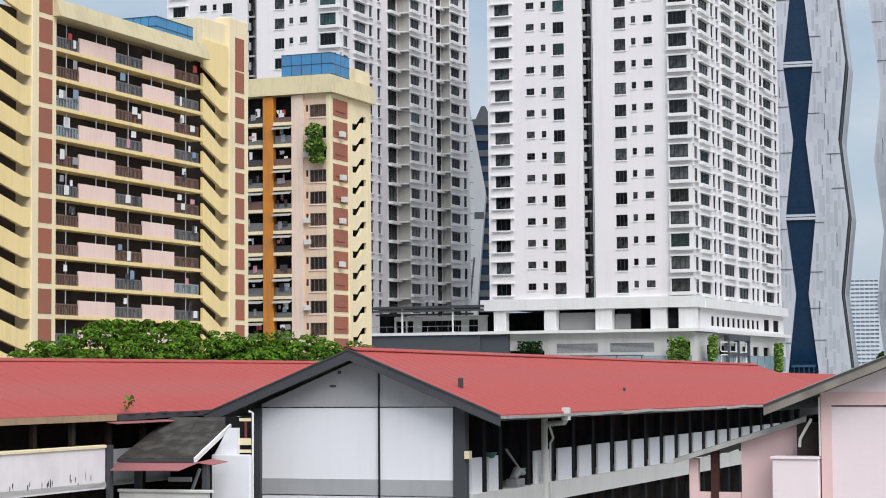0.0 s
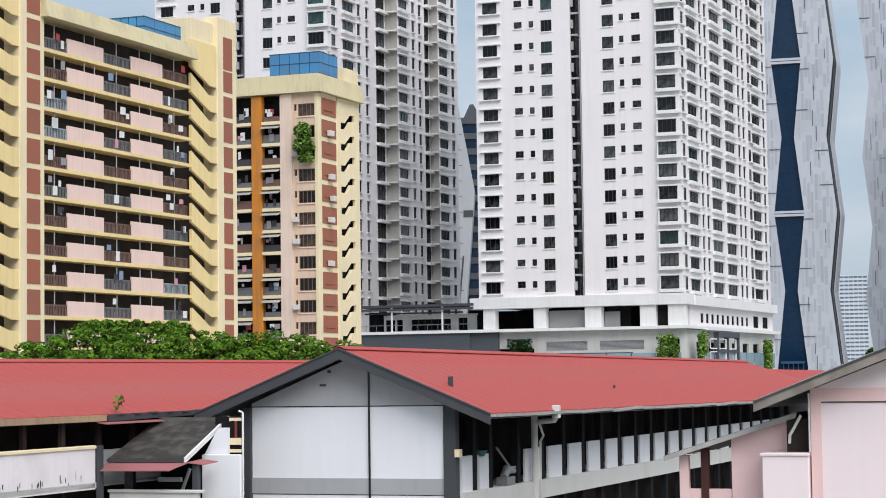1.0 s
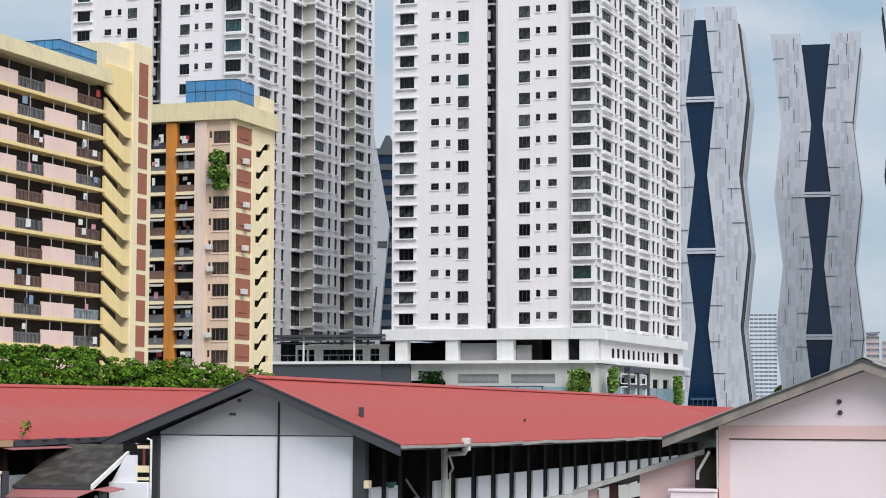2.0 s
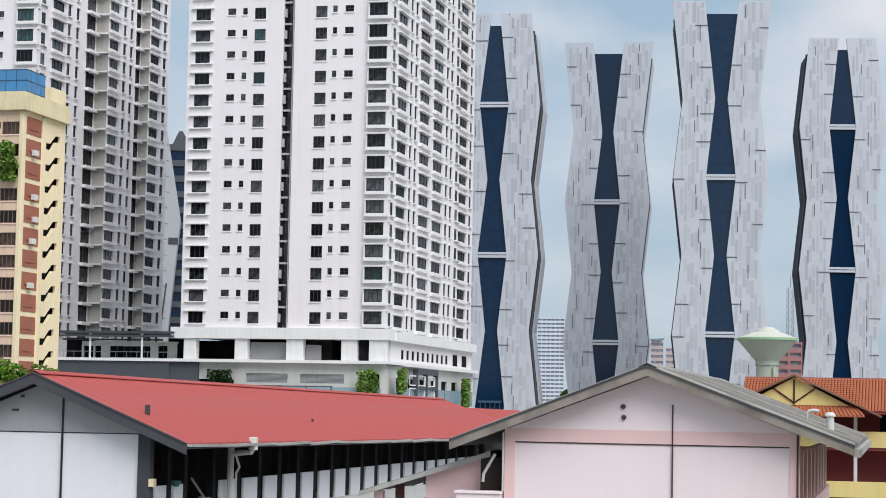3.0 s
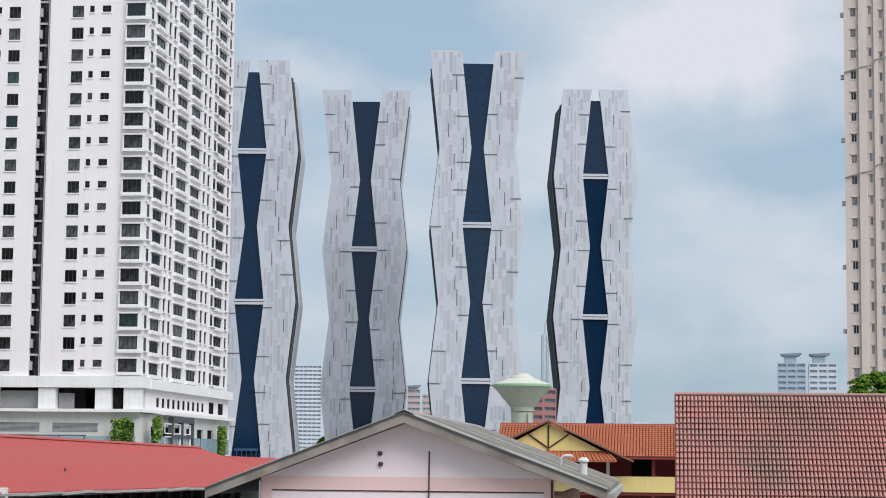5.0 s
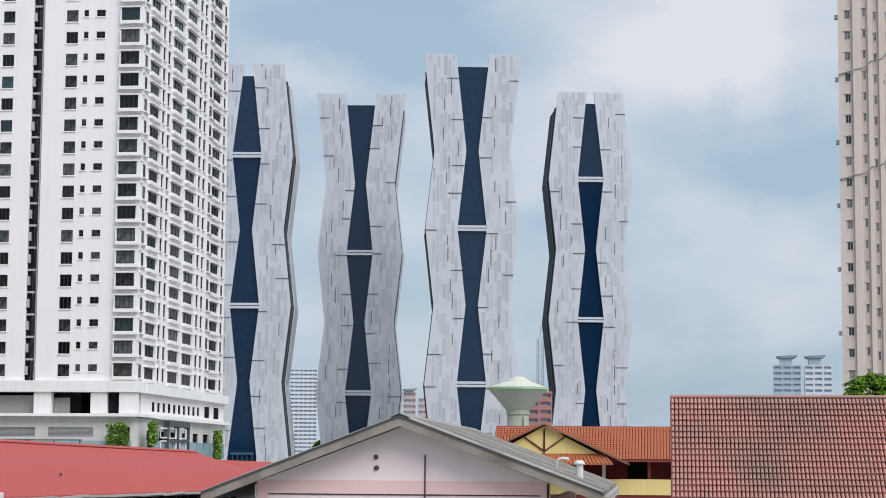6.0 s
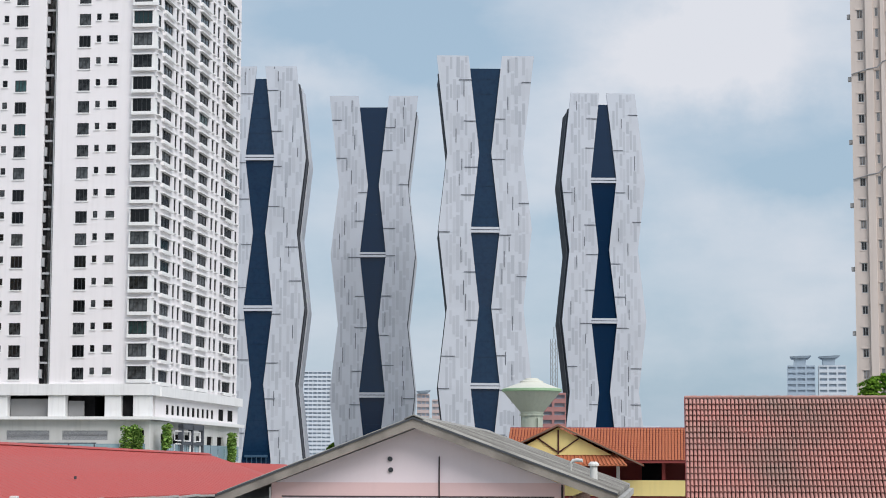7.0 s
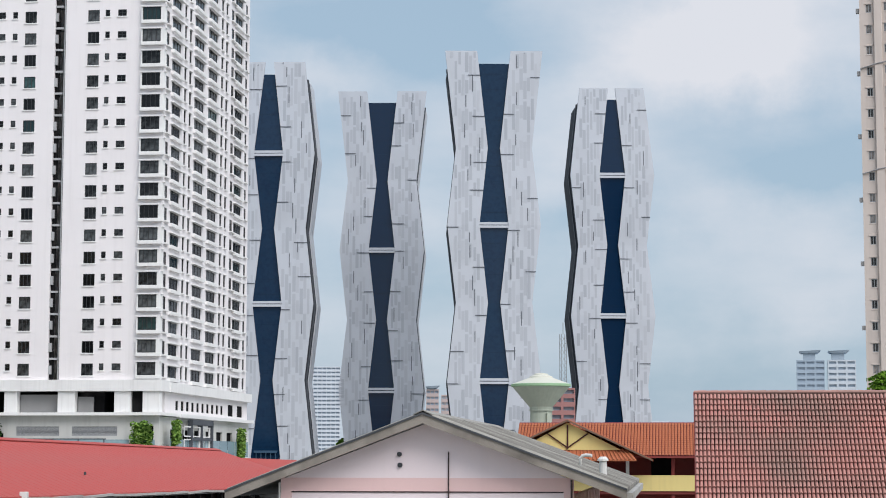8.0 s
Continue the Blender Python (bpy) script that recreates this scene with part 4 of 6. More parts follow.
# stair shelter between the two blocks
shelter = thing("stair_shelter", GM, "stair shelter with mossy dark sheet roof", "shelter")
moss = material("mossy_dark_roof_sheet", (0.038, 0.033, 0.028), 0.95, spots=0.9, scale=5.0, dirt=(0.13, 0.12, 0.105), bump=0.3)
for i in range(4):
    a, b = i / 4, (i + 1) / 4
    p = [(-12.12 + 3.34 * a, -5.6, 7.97), (-12.12 + 3.34 * b, -5.6, 7.97), (-12.1 + 3.07 * b, -1.6, 9.46), (-12.1 + 3.07 * a, -1.6, 9.46)]
    g = Geo()
    g.solid([(q[0], q[1], q[2] - 0.05) for q in p], [(q[0], q[1], q[2] + 0.006 * (i % 2)) for q in p])
    part("roof_sheet", g, moss, shelter, "mossy dark roof sheet")
g = Geo()
g.box(-12.13, -8.8, -5.66, -5.6, 7.84, 7.95)
part("eaves_board", g, CHAR, shelter)
g = Geo()
p = [(-8.78, -5.66, 7.84), (-9.03, -1.6, 9.33), (-9.03, -1.6, 9.5), (-8.78, -5.66, 8.02)]
g.solid(p, [(q[0] + 0.1, q[1], q[2]) for q in p])
part("verge_board", g, WHITE_TRIM, shelter, "white verge board")
for ring in ([(-12.1, -6.35, 7.55), (-9.05, -6.35, 7.57), (-8.6, -5.55, 7.86), (-12.08, -5.55, 7.84)], [(-8.75, -5.5, 7.84), (-8.3, -5.0, 7.74), (-8.2, -4.0, 7.82), (-8.7, -4.4, 7.92)]):
    g = Geo()
    g.solid([(q[0], q[1], q[2] - 0.03) for q in ring], ring)
    part("awning", g, FADED, shelter, "faded red sheet awning")
g = Geo()
g.block(-9.13, -7.45, -3.6, -3.42, 0, 8.06, 0.03)
part("side_wall", g, PANEL, shelter, "white masonry box wall")
g = Geo()
g.solid([(-9.1, -3.4, 8.06), (-8.1, -3.4, 8.06), (-8.1, -3.4, 9.08), (-8.5, -3.4, 9.08)], [(-9.1, -3.2, 8.06), (-8.1, -3.2, 8.06), (-8.1, -3.2, 9.08), (-8.5, -3.2, 9.08)])
part("raking_wall", g, PANEL, shelter, "white raking side wall")
for z0, z1 in ((8.12, 8.24), (8.42, 8.68), (9.34, 9.46)):
    g = Geo()
    g.box(-8.1, -7.62, -3.25, -3.15, z0, z1)
    part("window_rail", g, CREAM_PALE, shelter, "cream timber window rail")
g = Geo()
g.box(-7.88, -7.8, -3.22, -3.16, 8.68, 9.34)
part("window_post", g, MAROON, shelter)
g = Geo()
g.tube([(-7.58, -3.1, 3.5), (-7.58, -3.1, 9.66), (-7.75, -3.1, 9.72)], 0.045, 8)
part("white_pipe", g, WHITE_TRIM, shelter, "thin white pipe")
g = Geo()
g.box(-12.1, -9.15, -1.5, -1.0, 0, 9.2)
g.box(-9.15, -8.05, -2.4, -2.2, 0, 9.5)
part("back_wall", g, VOID, shelter)
for x in (-11.7, -8.75):
    g = Geo()
    g.block(x, x + 0.25, -5.1, -4.85, 0, 7.75, 0.02)
    part("post", g, CHAR, shelter)
g = Geo()
g.box(-12.05, -8.2, -5.6, -5.45, 0, 6.7)
part("parapet", g, OFFWHITE, shelter)
g = Geo()
g.block(-12.1, -8.05, -5.68, -5.38, 6.7, 6.8, 0.02)
part("parapet_coping", g, OFFWHITE, shelter)
g = Geo()
g.block(-10.5, -9.5, -4.6, -4.45, 7.05, 7.22, 0.02)
part("stair_string", g, LGREY, shelter)
g = Geo()
g.tube([(-9.5, -4.5, 6.7), (-9.15, -4.5, 7.55)], 0.07)
part("stair_rail", g, STEEL, shelter)

# pink gabled block
PM = T((19.95, 58.3, 0)) @ pose(0, 0, 0, 0, 0, SCHOOL)
pink = thing("school_block", PM, "pink school block with weathered grey roof", "school building", "school blocks")
school_roof(pink, -10.63, 1.64, -4.54, 12.43, 10.07, 10.14, -0.8, 27, OLDROOF, OLDWOOD, board=0.30, sheet=0.32, rib=0.06)


def rise2(x):
    return 12.43 - 0.32 - (12.43 - 10.1) * abs(x + 4.54) / 6.13


g = Geo()
g.solid([(-9.05, 0, 10.45), (0, 0, 10.45), (0, 0, rise2(0)), (-4.54, 0, rise2(-4.54)), (-9.05, 0, rise2(-9.05))], [(-9.05, 0.25, 10.45), (0, 0.25, 10.45), (0, 0.25, rise2(0)), (-4.54, 0.25, rise2(-4.54)), (-9.05, 0.25, rise2(-9.05))])
part("gable_top", g, PINK_PALE, pink, "pale pink gable triangle")
g = Geo()
g.box(-9.05, 0, -0.01, 0.25, 10.04, 10.45)
g.box(-9.05, -8.72, -0.01, 0.25, 0, 10.04)
g.box(-0.3, 0, -0.01, 0.25, 0, 10.04)
part("pink_frame", g, PINK, pink, "pink render border")
g = Geo()
g.box(-8.72, -0.3, 0.03, 0.25, 0, 10.0)
part("wall_panel", g, PINK_PALE, pink, "pale lilac wall panel")
g = Geo()
g.box(-8.72, -0.3, 0.0, 0.2, 10.0, 10.04)
g.box(-3.85, -3.81, -0.04, 0.0, 3, 11.25)
g.tube([(-0.06, -0.06, 10.4), (-0.06, -0.06, 4.0)], 0.03, 6)
part("drain_pipe", g, material("dark_maroon_pipe", (0.05, 0.03, 0.03), 0.7), pink, "thin dark pipe")
for x, z in ((-5.35, 11.17), (-5.33, 10.84)):
    g = Geo(T((x, -0.04, z)) @ pose(0, 0, 0, 90))
    g.tube([(0, 0, -0.06), (0, 0, 0.03)], 0.075, 14)
    g.tube([(0, 0, 0.02), (0, 0, 0.07)], 0.04, 12)
    part("round_vent", g, CHAR, pink, "small round wall vent")
# brown tone also carries the shade under the roof
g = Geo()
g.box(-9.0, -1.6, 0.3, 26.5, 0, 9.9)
part("classroom_wall", g, material("brown_wall_shade", (0.20, 0.10, 0.07), 0.9, spots=0.3), pink, "brown wall with roof shade in its colour")
for y in (2.6, 5.6, 8.8, 12, 15, 18, 21, 24):
    g = Geo()
    g.block(-0.25, 0.0, y - 0.15, y + 0.15, 3, 9.9, 0.02)
    part("column", g, PINK, pink)
g = Geo()
g.box(-1.6, 0.05, 0.3, 26.5, 6.2, 8.1)
part("corridor_parapet", g, PINK, pink)
g = Geo()
g.tube([(-0.05, 6.2, 10.6), (-0.05, 6.2, 11.06), (0.02, 6.18, 11.14), (0.14, 6.15, 11.17), (0.34, 6.1, 11.15)], 0.06, 10)
g.tube([(0.68, 7.0, 10.4), (0.68, 7.0, 11.0)], 0.13, 12)
g.tube([(0.68, 7.0, 10.98), (0.68, 7.0, 11.04), (0.68, 7.0, 11.12)], [0.19, 0.18, 0.10], 12)
part("roof_vent_pipe", g, OFFWHITE, pink, "white vent pipes")
g = Geo()
g.box(1.6, 1.8, -0.6, 27, 9.78, 10.02)
part("gutter", g, GUTTER, pink)
g = Geo()
p = [(-9.6, 0.6, 9.72), (-13.85, 0.6, 8.36), (-13.85, 8, 8.36), (-9.6, 8, 9.72)]
g.solid([(q[0], q[1], q[2] - 0.08) for q in p][::-1], p[::-1])
part("lean_to_roof", g, OLDROOF, pink, "weathered lean-to roof")
g = Geo()
g.solid([(-9.6, 0.5, 9.53), (-13.85, 0.5, 8.19), (-13.85, 0.5, 8.34), (-9.6, 0.5, 9.7)], [(-9.6, 0.56, 9.53), (-13.85, 0.56, 8.19), (-13.85, 0.56, 8.34), (-9.6, 0.56, 9.7)])
part("lean_to_board", g, GUTTER, pink, "weathered pale verge board")
g = Geo()
g.solid([(-11.75, 0.9, 0), (-9.85, 0.9, 0), (-9.85, 0.9, 9.55), (-11.75, 0.9, 8.93)], [(-11.75, 1.2, 0), (-9.85, 1.2, 0), (-9.85, 1.2, 9.55), (-11.75, 1.2, 8.93)])
part("lean_to_wall", g, PINK, pink)
for x0, x1, mt in ((-13.45, -13.15, PINK), (-12.75, -12.5, DARKMAROON)):
    g = Geo()
    g.block(x0, x1, 0.9, 1.15, 0, 8.36 + (x0 + 13.45) * 0.32, 0.02)
    part("lean_to_post", g, mt, pink)
g = Geo()
g.box(-13.15, -11.78, 0.95, 1.1, 6.95, 7.3)
part("lean_to_rail", g, PINK, pink)
g = Geo()
# dark box stands for the shade below the lean-to
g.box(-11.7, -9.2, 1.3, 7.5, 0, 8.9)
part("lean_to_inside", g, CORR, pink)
g = Geo()
g.block(-10.55, -9.1, -0.2, 0.7, 6.0, 8.40, 0.03)
g.block(-10.6, -9.08, -0.25, 0.75, 8.40, 8.48, 0.02)
part("bay_box", g, PINK_PALE, pink, "pale pink boxed bay")
g = Geo()
g.tube([(-9.78, 0.3, 8.75), (-9.76, 0.3, 9.0), (-9.4, 0.3, 9.62)], 0.05, 6)
part("bracket", g, OFFWHITE, pink, "pale raking strut")
g = Geo()
g.tube([(-9.08, -0.07, 10.3), (-9.08, -0.07, 8.5)], 0.03, 6)
part("white_pipe", g, OFFWHITE, pink, "thin white pipe")
# thin dark sheet draws the shade above the bay
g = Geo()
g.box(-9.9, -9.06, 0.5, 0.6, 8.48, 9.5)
part("recess", g, CORR, pink, "dark sheet painted as the shade above the bay")

# ---------------------------------------------------------------- cream flats
CA = T((-34.86, 179.65, 0)) @ pose(0, 0, 0, 0, 0, GRID)
flats = thing("apartment_block", CA, "cream slab block of flats with pink parapets", "apartment block", "cream flats")
PIT, NF = 2.69, 15


def slot_plates(parent, y0, ya, y1, ztop, drop, hgt, n, pitch, cap, shut=0.0):
    """Stair wall: plates between slanting openings, one opening a floor; the plate's outer face is x = 0."""
    prev = [(y0, cap), (y1, cap)]
    for i in range(n + 1):
        z = ztop - pitch * i
        low = [(y0, z - hgt * 0.2 + shut), (ya, z - drop - hgt), (y1, z - drop - hgt)]
        high = [(y1, z - drop), (ya + 0.3, z - drop), (y0, z + hgt * 0.8)] if i < n else [(y1, 0), (y0, 0)]
        ring = prev + high
        g = Geo()
        g.solid([(-0.3, a, b) for a, b in ring], [(0, a, b) for a, b in ring])
        part("stair_parapet", g, CREAM, parent, "cream stair parapet with slanting edge")
        prev = low


slot_plates(flats, -9.5, -5.3, -3.9, 43.6, 0.35, 0.95, NF, PIT, 48.0)
slot_plates(flats, 27.4, 31.2, 32.9, 42.35, 0.75, 1.0, NF, PIT, 46.0, 0.3)
for i in range(NF + 1):
    top_ = 48.0 if i == 0 else 43.6 - PIT * (i - 1) - 0.19
    low_ = 43.6 - PIT * i + 0.76 if i < NF else 0.0
    g = Geo()
    g.box(-0.3, 0.0, -18.4, -9.5, low_, top_)
    part("corridor_parapet", g, PINKWALL, flats, "pale pink corridor parapet")
# colour is darkened to give the shade behind the balconies
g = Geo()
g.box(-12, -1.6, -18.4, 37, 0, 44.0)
part("inner_wall", g, material("corridor_painted_shade", (0.04, 0.03, 0.026), 0.9, spots=0.4), flats, "inner walls with balcony shade in their colour")
for nm, dims in (("pier", (-1.6, 0.12, -3.9, 0.0, 0, 47.5)), ("pier", (-1.6, 0.12, 32.9, 37.2, 0, 49.2)), ("stair_head", (-9, -0.3, 28, 33, 44, 48.4)), ("roof_wall", (-12, -1.6, 27, 37, 44.0, 46.0)), ("end_wall", (-12.2, 0.0, -18.6, -18.4, 0, 48))):
    g = Geo()
    g.block(*dims, 0.06)
    part(nm, g, CREAM_PALE, flats)
for i in range(NF):
    z = 41.1 - PIT * i
    for y0, y1 in ((-2.85, -0.75), (34.2, 36.2)):
        if y0 > 0:
            z = 41.35 - PIT * i
        g = Geo()
        g.box(0.1, 0.16, y0, y1, z, z + 2.2)
        part("brick_panel", g, BRICK, flats)
    if i == 0:
        g = Geo()
        g.box(0.1, 0.16, 34.2, 36.2, 43.75, 47.2)
        part("brick_panel", g, BRICK, flats)
        g = Geo()
        g.box(0.1, 0.16, -2.85, -0.75, 43.8, 46.0)
        part("brick_panel", g, BRICK, flats)
g = Geo()
g.solid([(-13, -0.6, 43.75), (0.9, -0.6, 43.75), (0.9, 27.4, 43.75), (-13, 27.4, 43.75)], [(-13, -0.6, 45.3), (0.5, -0.6, 45.3), (0.5, 27.4, 45.3), (-13, 27.4, 45.3)])
part("roof_fascia", g, OLIVE, flats, "olive cream roof fascia")
rail_m = material("grey_balcony_mesh", (0.16, 0.16, 0.165), 0.7, spots=0.3)
rail_b = material("pale_blue_balcony_sheet", (0.30, 0.35, 0.38), 0.7, spots=0.2)
rail_r = material("rusty_balcony_sheet", (0.17, 0.10, 0.08), 0.8, spots=0.4)
rnd = random.Random(21)
WASH = [CLOTH[0]] * 5 + [CLOTH[3]] * 3 + [CLOTH[5]] * 3 + CLOTH[1:3] + [CLOTH[4]]
for i in range(NF):
    zf = 40.72 - PIT * i
    g = Geo()
    g.box(-1.6, 0.06, 0.0, 27.2, zf, zf + 0.33)
    part("floor_edge", g, CREAM, flats)
    for y0, y1 in ((4.0, 10.3), (15.4, 21.5)):
        g = Geo()
        g.box(-0.16, 0.0, y0, y1, zf + 0.33, zf + 1.72)
        part("parapet", g, PINKWALL, flats, "pale pink parapet")
    for y0, y1 in ((0.0, 4.0), (10.3, 15.4), (21.5, 26.6)):
        g = Geo()
        g.m = T((-0.03, 0, 0)) @ SIDE
        nb = int((y1 - y0 - 0.2) / 0.24)
        st = (y1 - y0 - 0.2) / nb
        g.wall(y0 + 0.1, y1 - 0.1, zf + 0.33, zf + 1.36, [(y0 + 0.1 + st * k + 0.05, y0 + 0.1 + st * (k + 1) - 0.05, zf + (0.43 if k % 7 else 0.9), zf + 1.24) for k in range(nb)], 0.04)
        part("balcony_rail", g, rnd.choice((rail_m, rail_m, rail_m, rail_r, rail_r, rail_r, rail_b)), flats)
        g = Geo()
        ym = (y0 + y1) / 2
        g.tube([(-0.15, ym, zf + 0.3), (-0.15, ym, zf + PIT)], 0.06, 6)
        part("post", g, LGREY, flats)
        # washing on the rail
        if rnd.random() < 0.75:
            for k in range(rnd.randint(1, 3)):
                a = rnd.uniform(y0 + 0.3, y1 - 1.1)
                w, h = rnd.uniform(0.35, 0.9), rnd.uniform(0.5, 1.0)
                zt = zf + rnd.choice((1.35, 1.9, 2.2))
                g = Geo()
                g.solid([(0.05, a, zt - h), (0.05, a + w, zt - h * 0.93), (0.07, a + w, zt), (0.07, a, zt)], [(0.1, a + 0.04, zt - h), (0.1, a + w, zt - h * 0.95), (0.1, a + w, zt), (0.1, a, zt)])
                single("laundry", g, rnd.choice(WASH), CA, "washing hung over a balcony rail", "laundry", "washing on the flats")
    for y in (7.1, 8.9, 17.2, 19.4):
        g = Geo()
        g.tube([(-0.15, y, zf + 1.6), (-0.15, y, zf + PIT)], 0.05, 6)
        part("post", g, LGREY, flats)


def roof_tank(m, x0, x1, y0, y1, z0, z1, label):
    t = thing("roof_tank_screen", m, label, "tank screen", "blue roof screens")
    nx, ny = 5, 4
    g = Geo()
    g.box(x0 + 0.12, x1 - 0.12, y0 + 0.12, y1 - 0.12, z0, z1 - 0.1)
    part("tank", g, DKBLUE, t)
    zm = (z0 + z1) / 2
    for za, zb in ((z0, zm - 0.06), (zm + 0.06, z1 - 0.12)):
        for i in range(nx):
            a, b = x0 + (x1 - x0) * i / nx, x0 + (x1 - x0) * (i + 1) / nx
            g = Geo()
            g.box(a + 0.04, b - 0.04, y0 + 0.02, y0 + 0.1, za, zb)
            part("sheet", g, BLUE, t)
        for i in range(ny):
            a, b = y0 + (y1 - y0) * i / ny, y0 + (y1 - y0) * (i + 1) / ny
            g = Geo()
            g.box(x1 - 0.1, x1 - 0.02, a + 0.04, b - 0.04, za, zb)
            part("sheet", g, BLUE, t)
    g = Geo()
    for z in (z0, zm - 0.06, z1 - 0.12):
        g.box(x0, x1, y0, y0 + 0.14, z, z + 0.12)
        g.box(x1 - 0.14, x1, y0, y1, z, z + 0.12)
    part("frame", g, DKBLUE, t)


roof_tank(CA, -6.0, -1.5, 20.5, 29.0, 45.32, 47.4, "blue sheet screen round a roof water tank")

CB = T((-13.97, 245.6, 0)) @ pose(0, 0, 0, 0, 0, GRID)
point = thing("apartment_block", CB, "cream point block with rusty orange duct", "apartment block", "cream flats")
PB, NB = 2.7, 16
# black block in place of rooms that lie in shade
g = Geo()
g.box(-14, -0.6, 0.9, 12.3, 0, 46)
part("inner_wall", g, VOID, point, "black box painted as room shade behind balconies")
wins = [(-2.6, -0.35, 43.2 - PB * i, 44.75 - PB * i) for i in range(NB)] + [(-3.15, -2.8, 43.9 - PB * i, 44.75 - PB * i) for i in range(NB)]
g = Geo()
g.wall(-4.8, 0, 0, 46.2, wins, 0.3)
part("wall", g, material("peach_render", (0.76, 0.57, 0.42), 0.85, spots=0.15, streak=0.25), point, "peach rendered wall")
g = Geo()
g.box(-5.0, -3.4, -0.25, 0.0, 0, 46.0)
part("pier", g, material("pale_peach_pier", (0.80, 0.63, 0.52), 0.85, spots=0.12, streak=0.2), point, "pale peach pier")
for dims in ((-0.32, 0.2, -0.12, 0.85, 0, 46), (0.0, 0.2, 5.5, 6.6, 0, 46)):
    g = Geo()
    g.block(*dims, 0.04)
    part("edge_pier", g, CREAM_PALE, point, "pale cream edge pier")
prev = None
for i in range(NB):
    z = 44.0 - PB * i
    high = [(11.0, z + 0.35), (9.6, z + 0.25), (8.0, z - 0.9), (6.6, z - 0.9)]
    low = [(6.6, z - 1.75), (8.4, z - 1.75), (9.8, z - 0.55), (11.0, z - 0.45)]
    ring = (prev if prev else [(6.6, 46.2), (11.0, 46.2)]) + high
    g = Geo()
    g.solid([(-0.3, a, b) for a, b in ring], [(0.1, a, b) for a, b in ring])
    part("stair_parapet", g, CREAM_PALE, point, "cream stair parapet with slanting edge")
    prev = low
ring = prev + [(11.0, 0), (6.6, 0)]
g = Geo()
g.solid([(-0.3, a, b) for a, b in ring], [(0.1, a, b) for a, b in ring])
part("stair_parapet", g, CREAM_PALE, point)
g = Geo()
g.block(-0.3, 0.1, 11.0, 12.5, 0, 46.2, 0.05)
part("end_pier", g, CREAM_PALE, point)
g = Geo()
g.box(-0.3, 0.05, 0.85, 5.5, 0, 46.2)
part("flank_wall", g, CREAM_PALE, point)
for i in range(NB):
    z = 43.5 - PB * i
    g = Geo()
    g.box(0.02, 0.12, 1.0, 5.3, z - 0.05, z + 2.05)
    part("brick_panel", g, BRICK, point)
    window(point, T((0.16, 1.9, z + 0.7)) @ SIDE, 2.3, 1.1, 2, 0.05, mats=(FRAME_BROWN, PANE_RUST, BRICK))
for i in range(NB):
    window(point, T((-2.6, 0.02, 43.2 - PB * i)), 2.25, 1.55, 3, 0.12, mats=(FRAME_BROWN, PANE_BROWN, PINKWALL))
    window(point, T((-3.15, 0.02, 43.9 - PB * i)), 0.35, 0.85, 0, 0.05, mats=(FRAME_BROWN, PANE_BROWN, PINKWALL))
for i, y, left_ in ((1, 2.4, 0), (3, 2.6, 0), (4, 3.0, 0), (5, 2.4, 0), (2, -3.3, 1), (5, -3.3, 1), (6, -3.2, 1), (9, -3.3, 1), (12, -3.2, 1), (7, 2.2, 0)):
    z = 43.5 - PB * i
    g = Geo()
    if left_:
        g.block(y, y + 0.8, -0.55, -0.02, z + 0.1, z + 0.7, 0.04)
    else:
        g.block(0.22, 0.75, y, y + 1.1, z + 0.1, z + 0.75, 0.04)
    single("air_conditioner", g, OFFWHITE, CB, "off-white air conditioner box on the flats' wall", "air conditioner", "air conditioners")
g = Geo()
g.block(-8.95, -7.5, -0.35, 0.6, 0, 46.0, 0.06)
part("refuse_duct", g, ORANGE, point, "rust-stained orange duct")
for i in range(NB + 1):
    z = 45.2 - PB * i - 2.7
    for x0, x1 in ((-12.5, -8.95), (-7.5, -5.0)):
        g = Geo()
        g.box(x0, x1, -0.35, 0.9, z - 0.15, z + 0.25)
        part("floor_edge", g, CREAM_PALE, point)
        g = Geo()
        g.box(x0 + 0.1, x1 - 0.1, -0.1, -0.04, z + 0.25, z + rnd.choice((0.9, 1.1, 1.1, 1.3)))
        part("balcony_rail", g, rnd.choice((rail_m, rail_r, rail_m, CLOTH[5])), point)
        if rnd.random() < 0.45:
            g = Geo()
            g.solid([(x0, -0.9, z + 2.0), (x1, -0.9, z + 2.0), (x1, -0.1, z + 2.35), (x0, -0.1, z + 2.35)], [(x0, -0.9, z + 2.05), (x1, -0.9, z + 2.05), (x1, -0.1, z + 2.4), (x0, -0.1, z + 2.4)])
            part("awning", g, GUTTER, point)
        for k in range(rnd.randint(2, 4)):
            a = rnd.uniform(x0 + 0.2, x1 - 0.9)
            w, h = rnd.uniform(0.2, 0.75), rnd.uniform(0.3, 1.1)
            zt = z + rnd.choice((1.4, 1.8, 2.1))
            g = Geo()
            g.solid([(a, -0.2, zt - h), (a + w, -0.2, zt - h * 0.9), (a + w, -0.15, zt - h * 0.9), (a, -0.15, zt - h)], [(a, -0.25, zt), (a + w, -0.25, zt), (a + w, -0.2, zt), (a, -0.2, zt)])
            single("laundry", g, rnd.choice(WASH), CB, "washing hung in a balcony opening", "laundry", "washing on the flats")
g = Geo()
g.solid([(-14.5, -0.7, 46.1), (0.8, -0.7, 46.1), (0.8, 12.6, 46.1), (-14.5, 12.6, 46.1)], [(-14.5, -0.4, 48.4), (0.4, -0.4, 48.4), (0.4, 12.6, 48.4), (-14.5, 12.6, 48.4)])
part("roof_fascia", g, OLIVE, point, "olive cream roof fascia")
g = Geo()
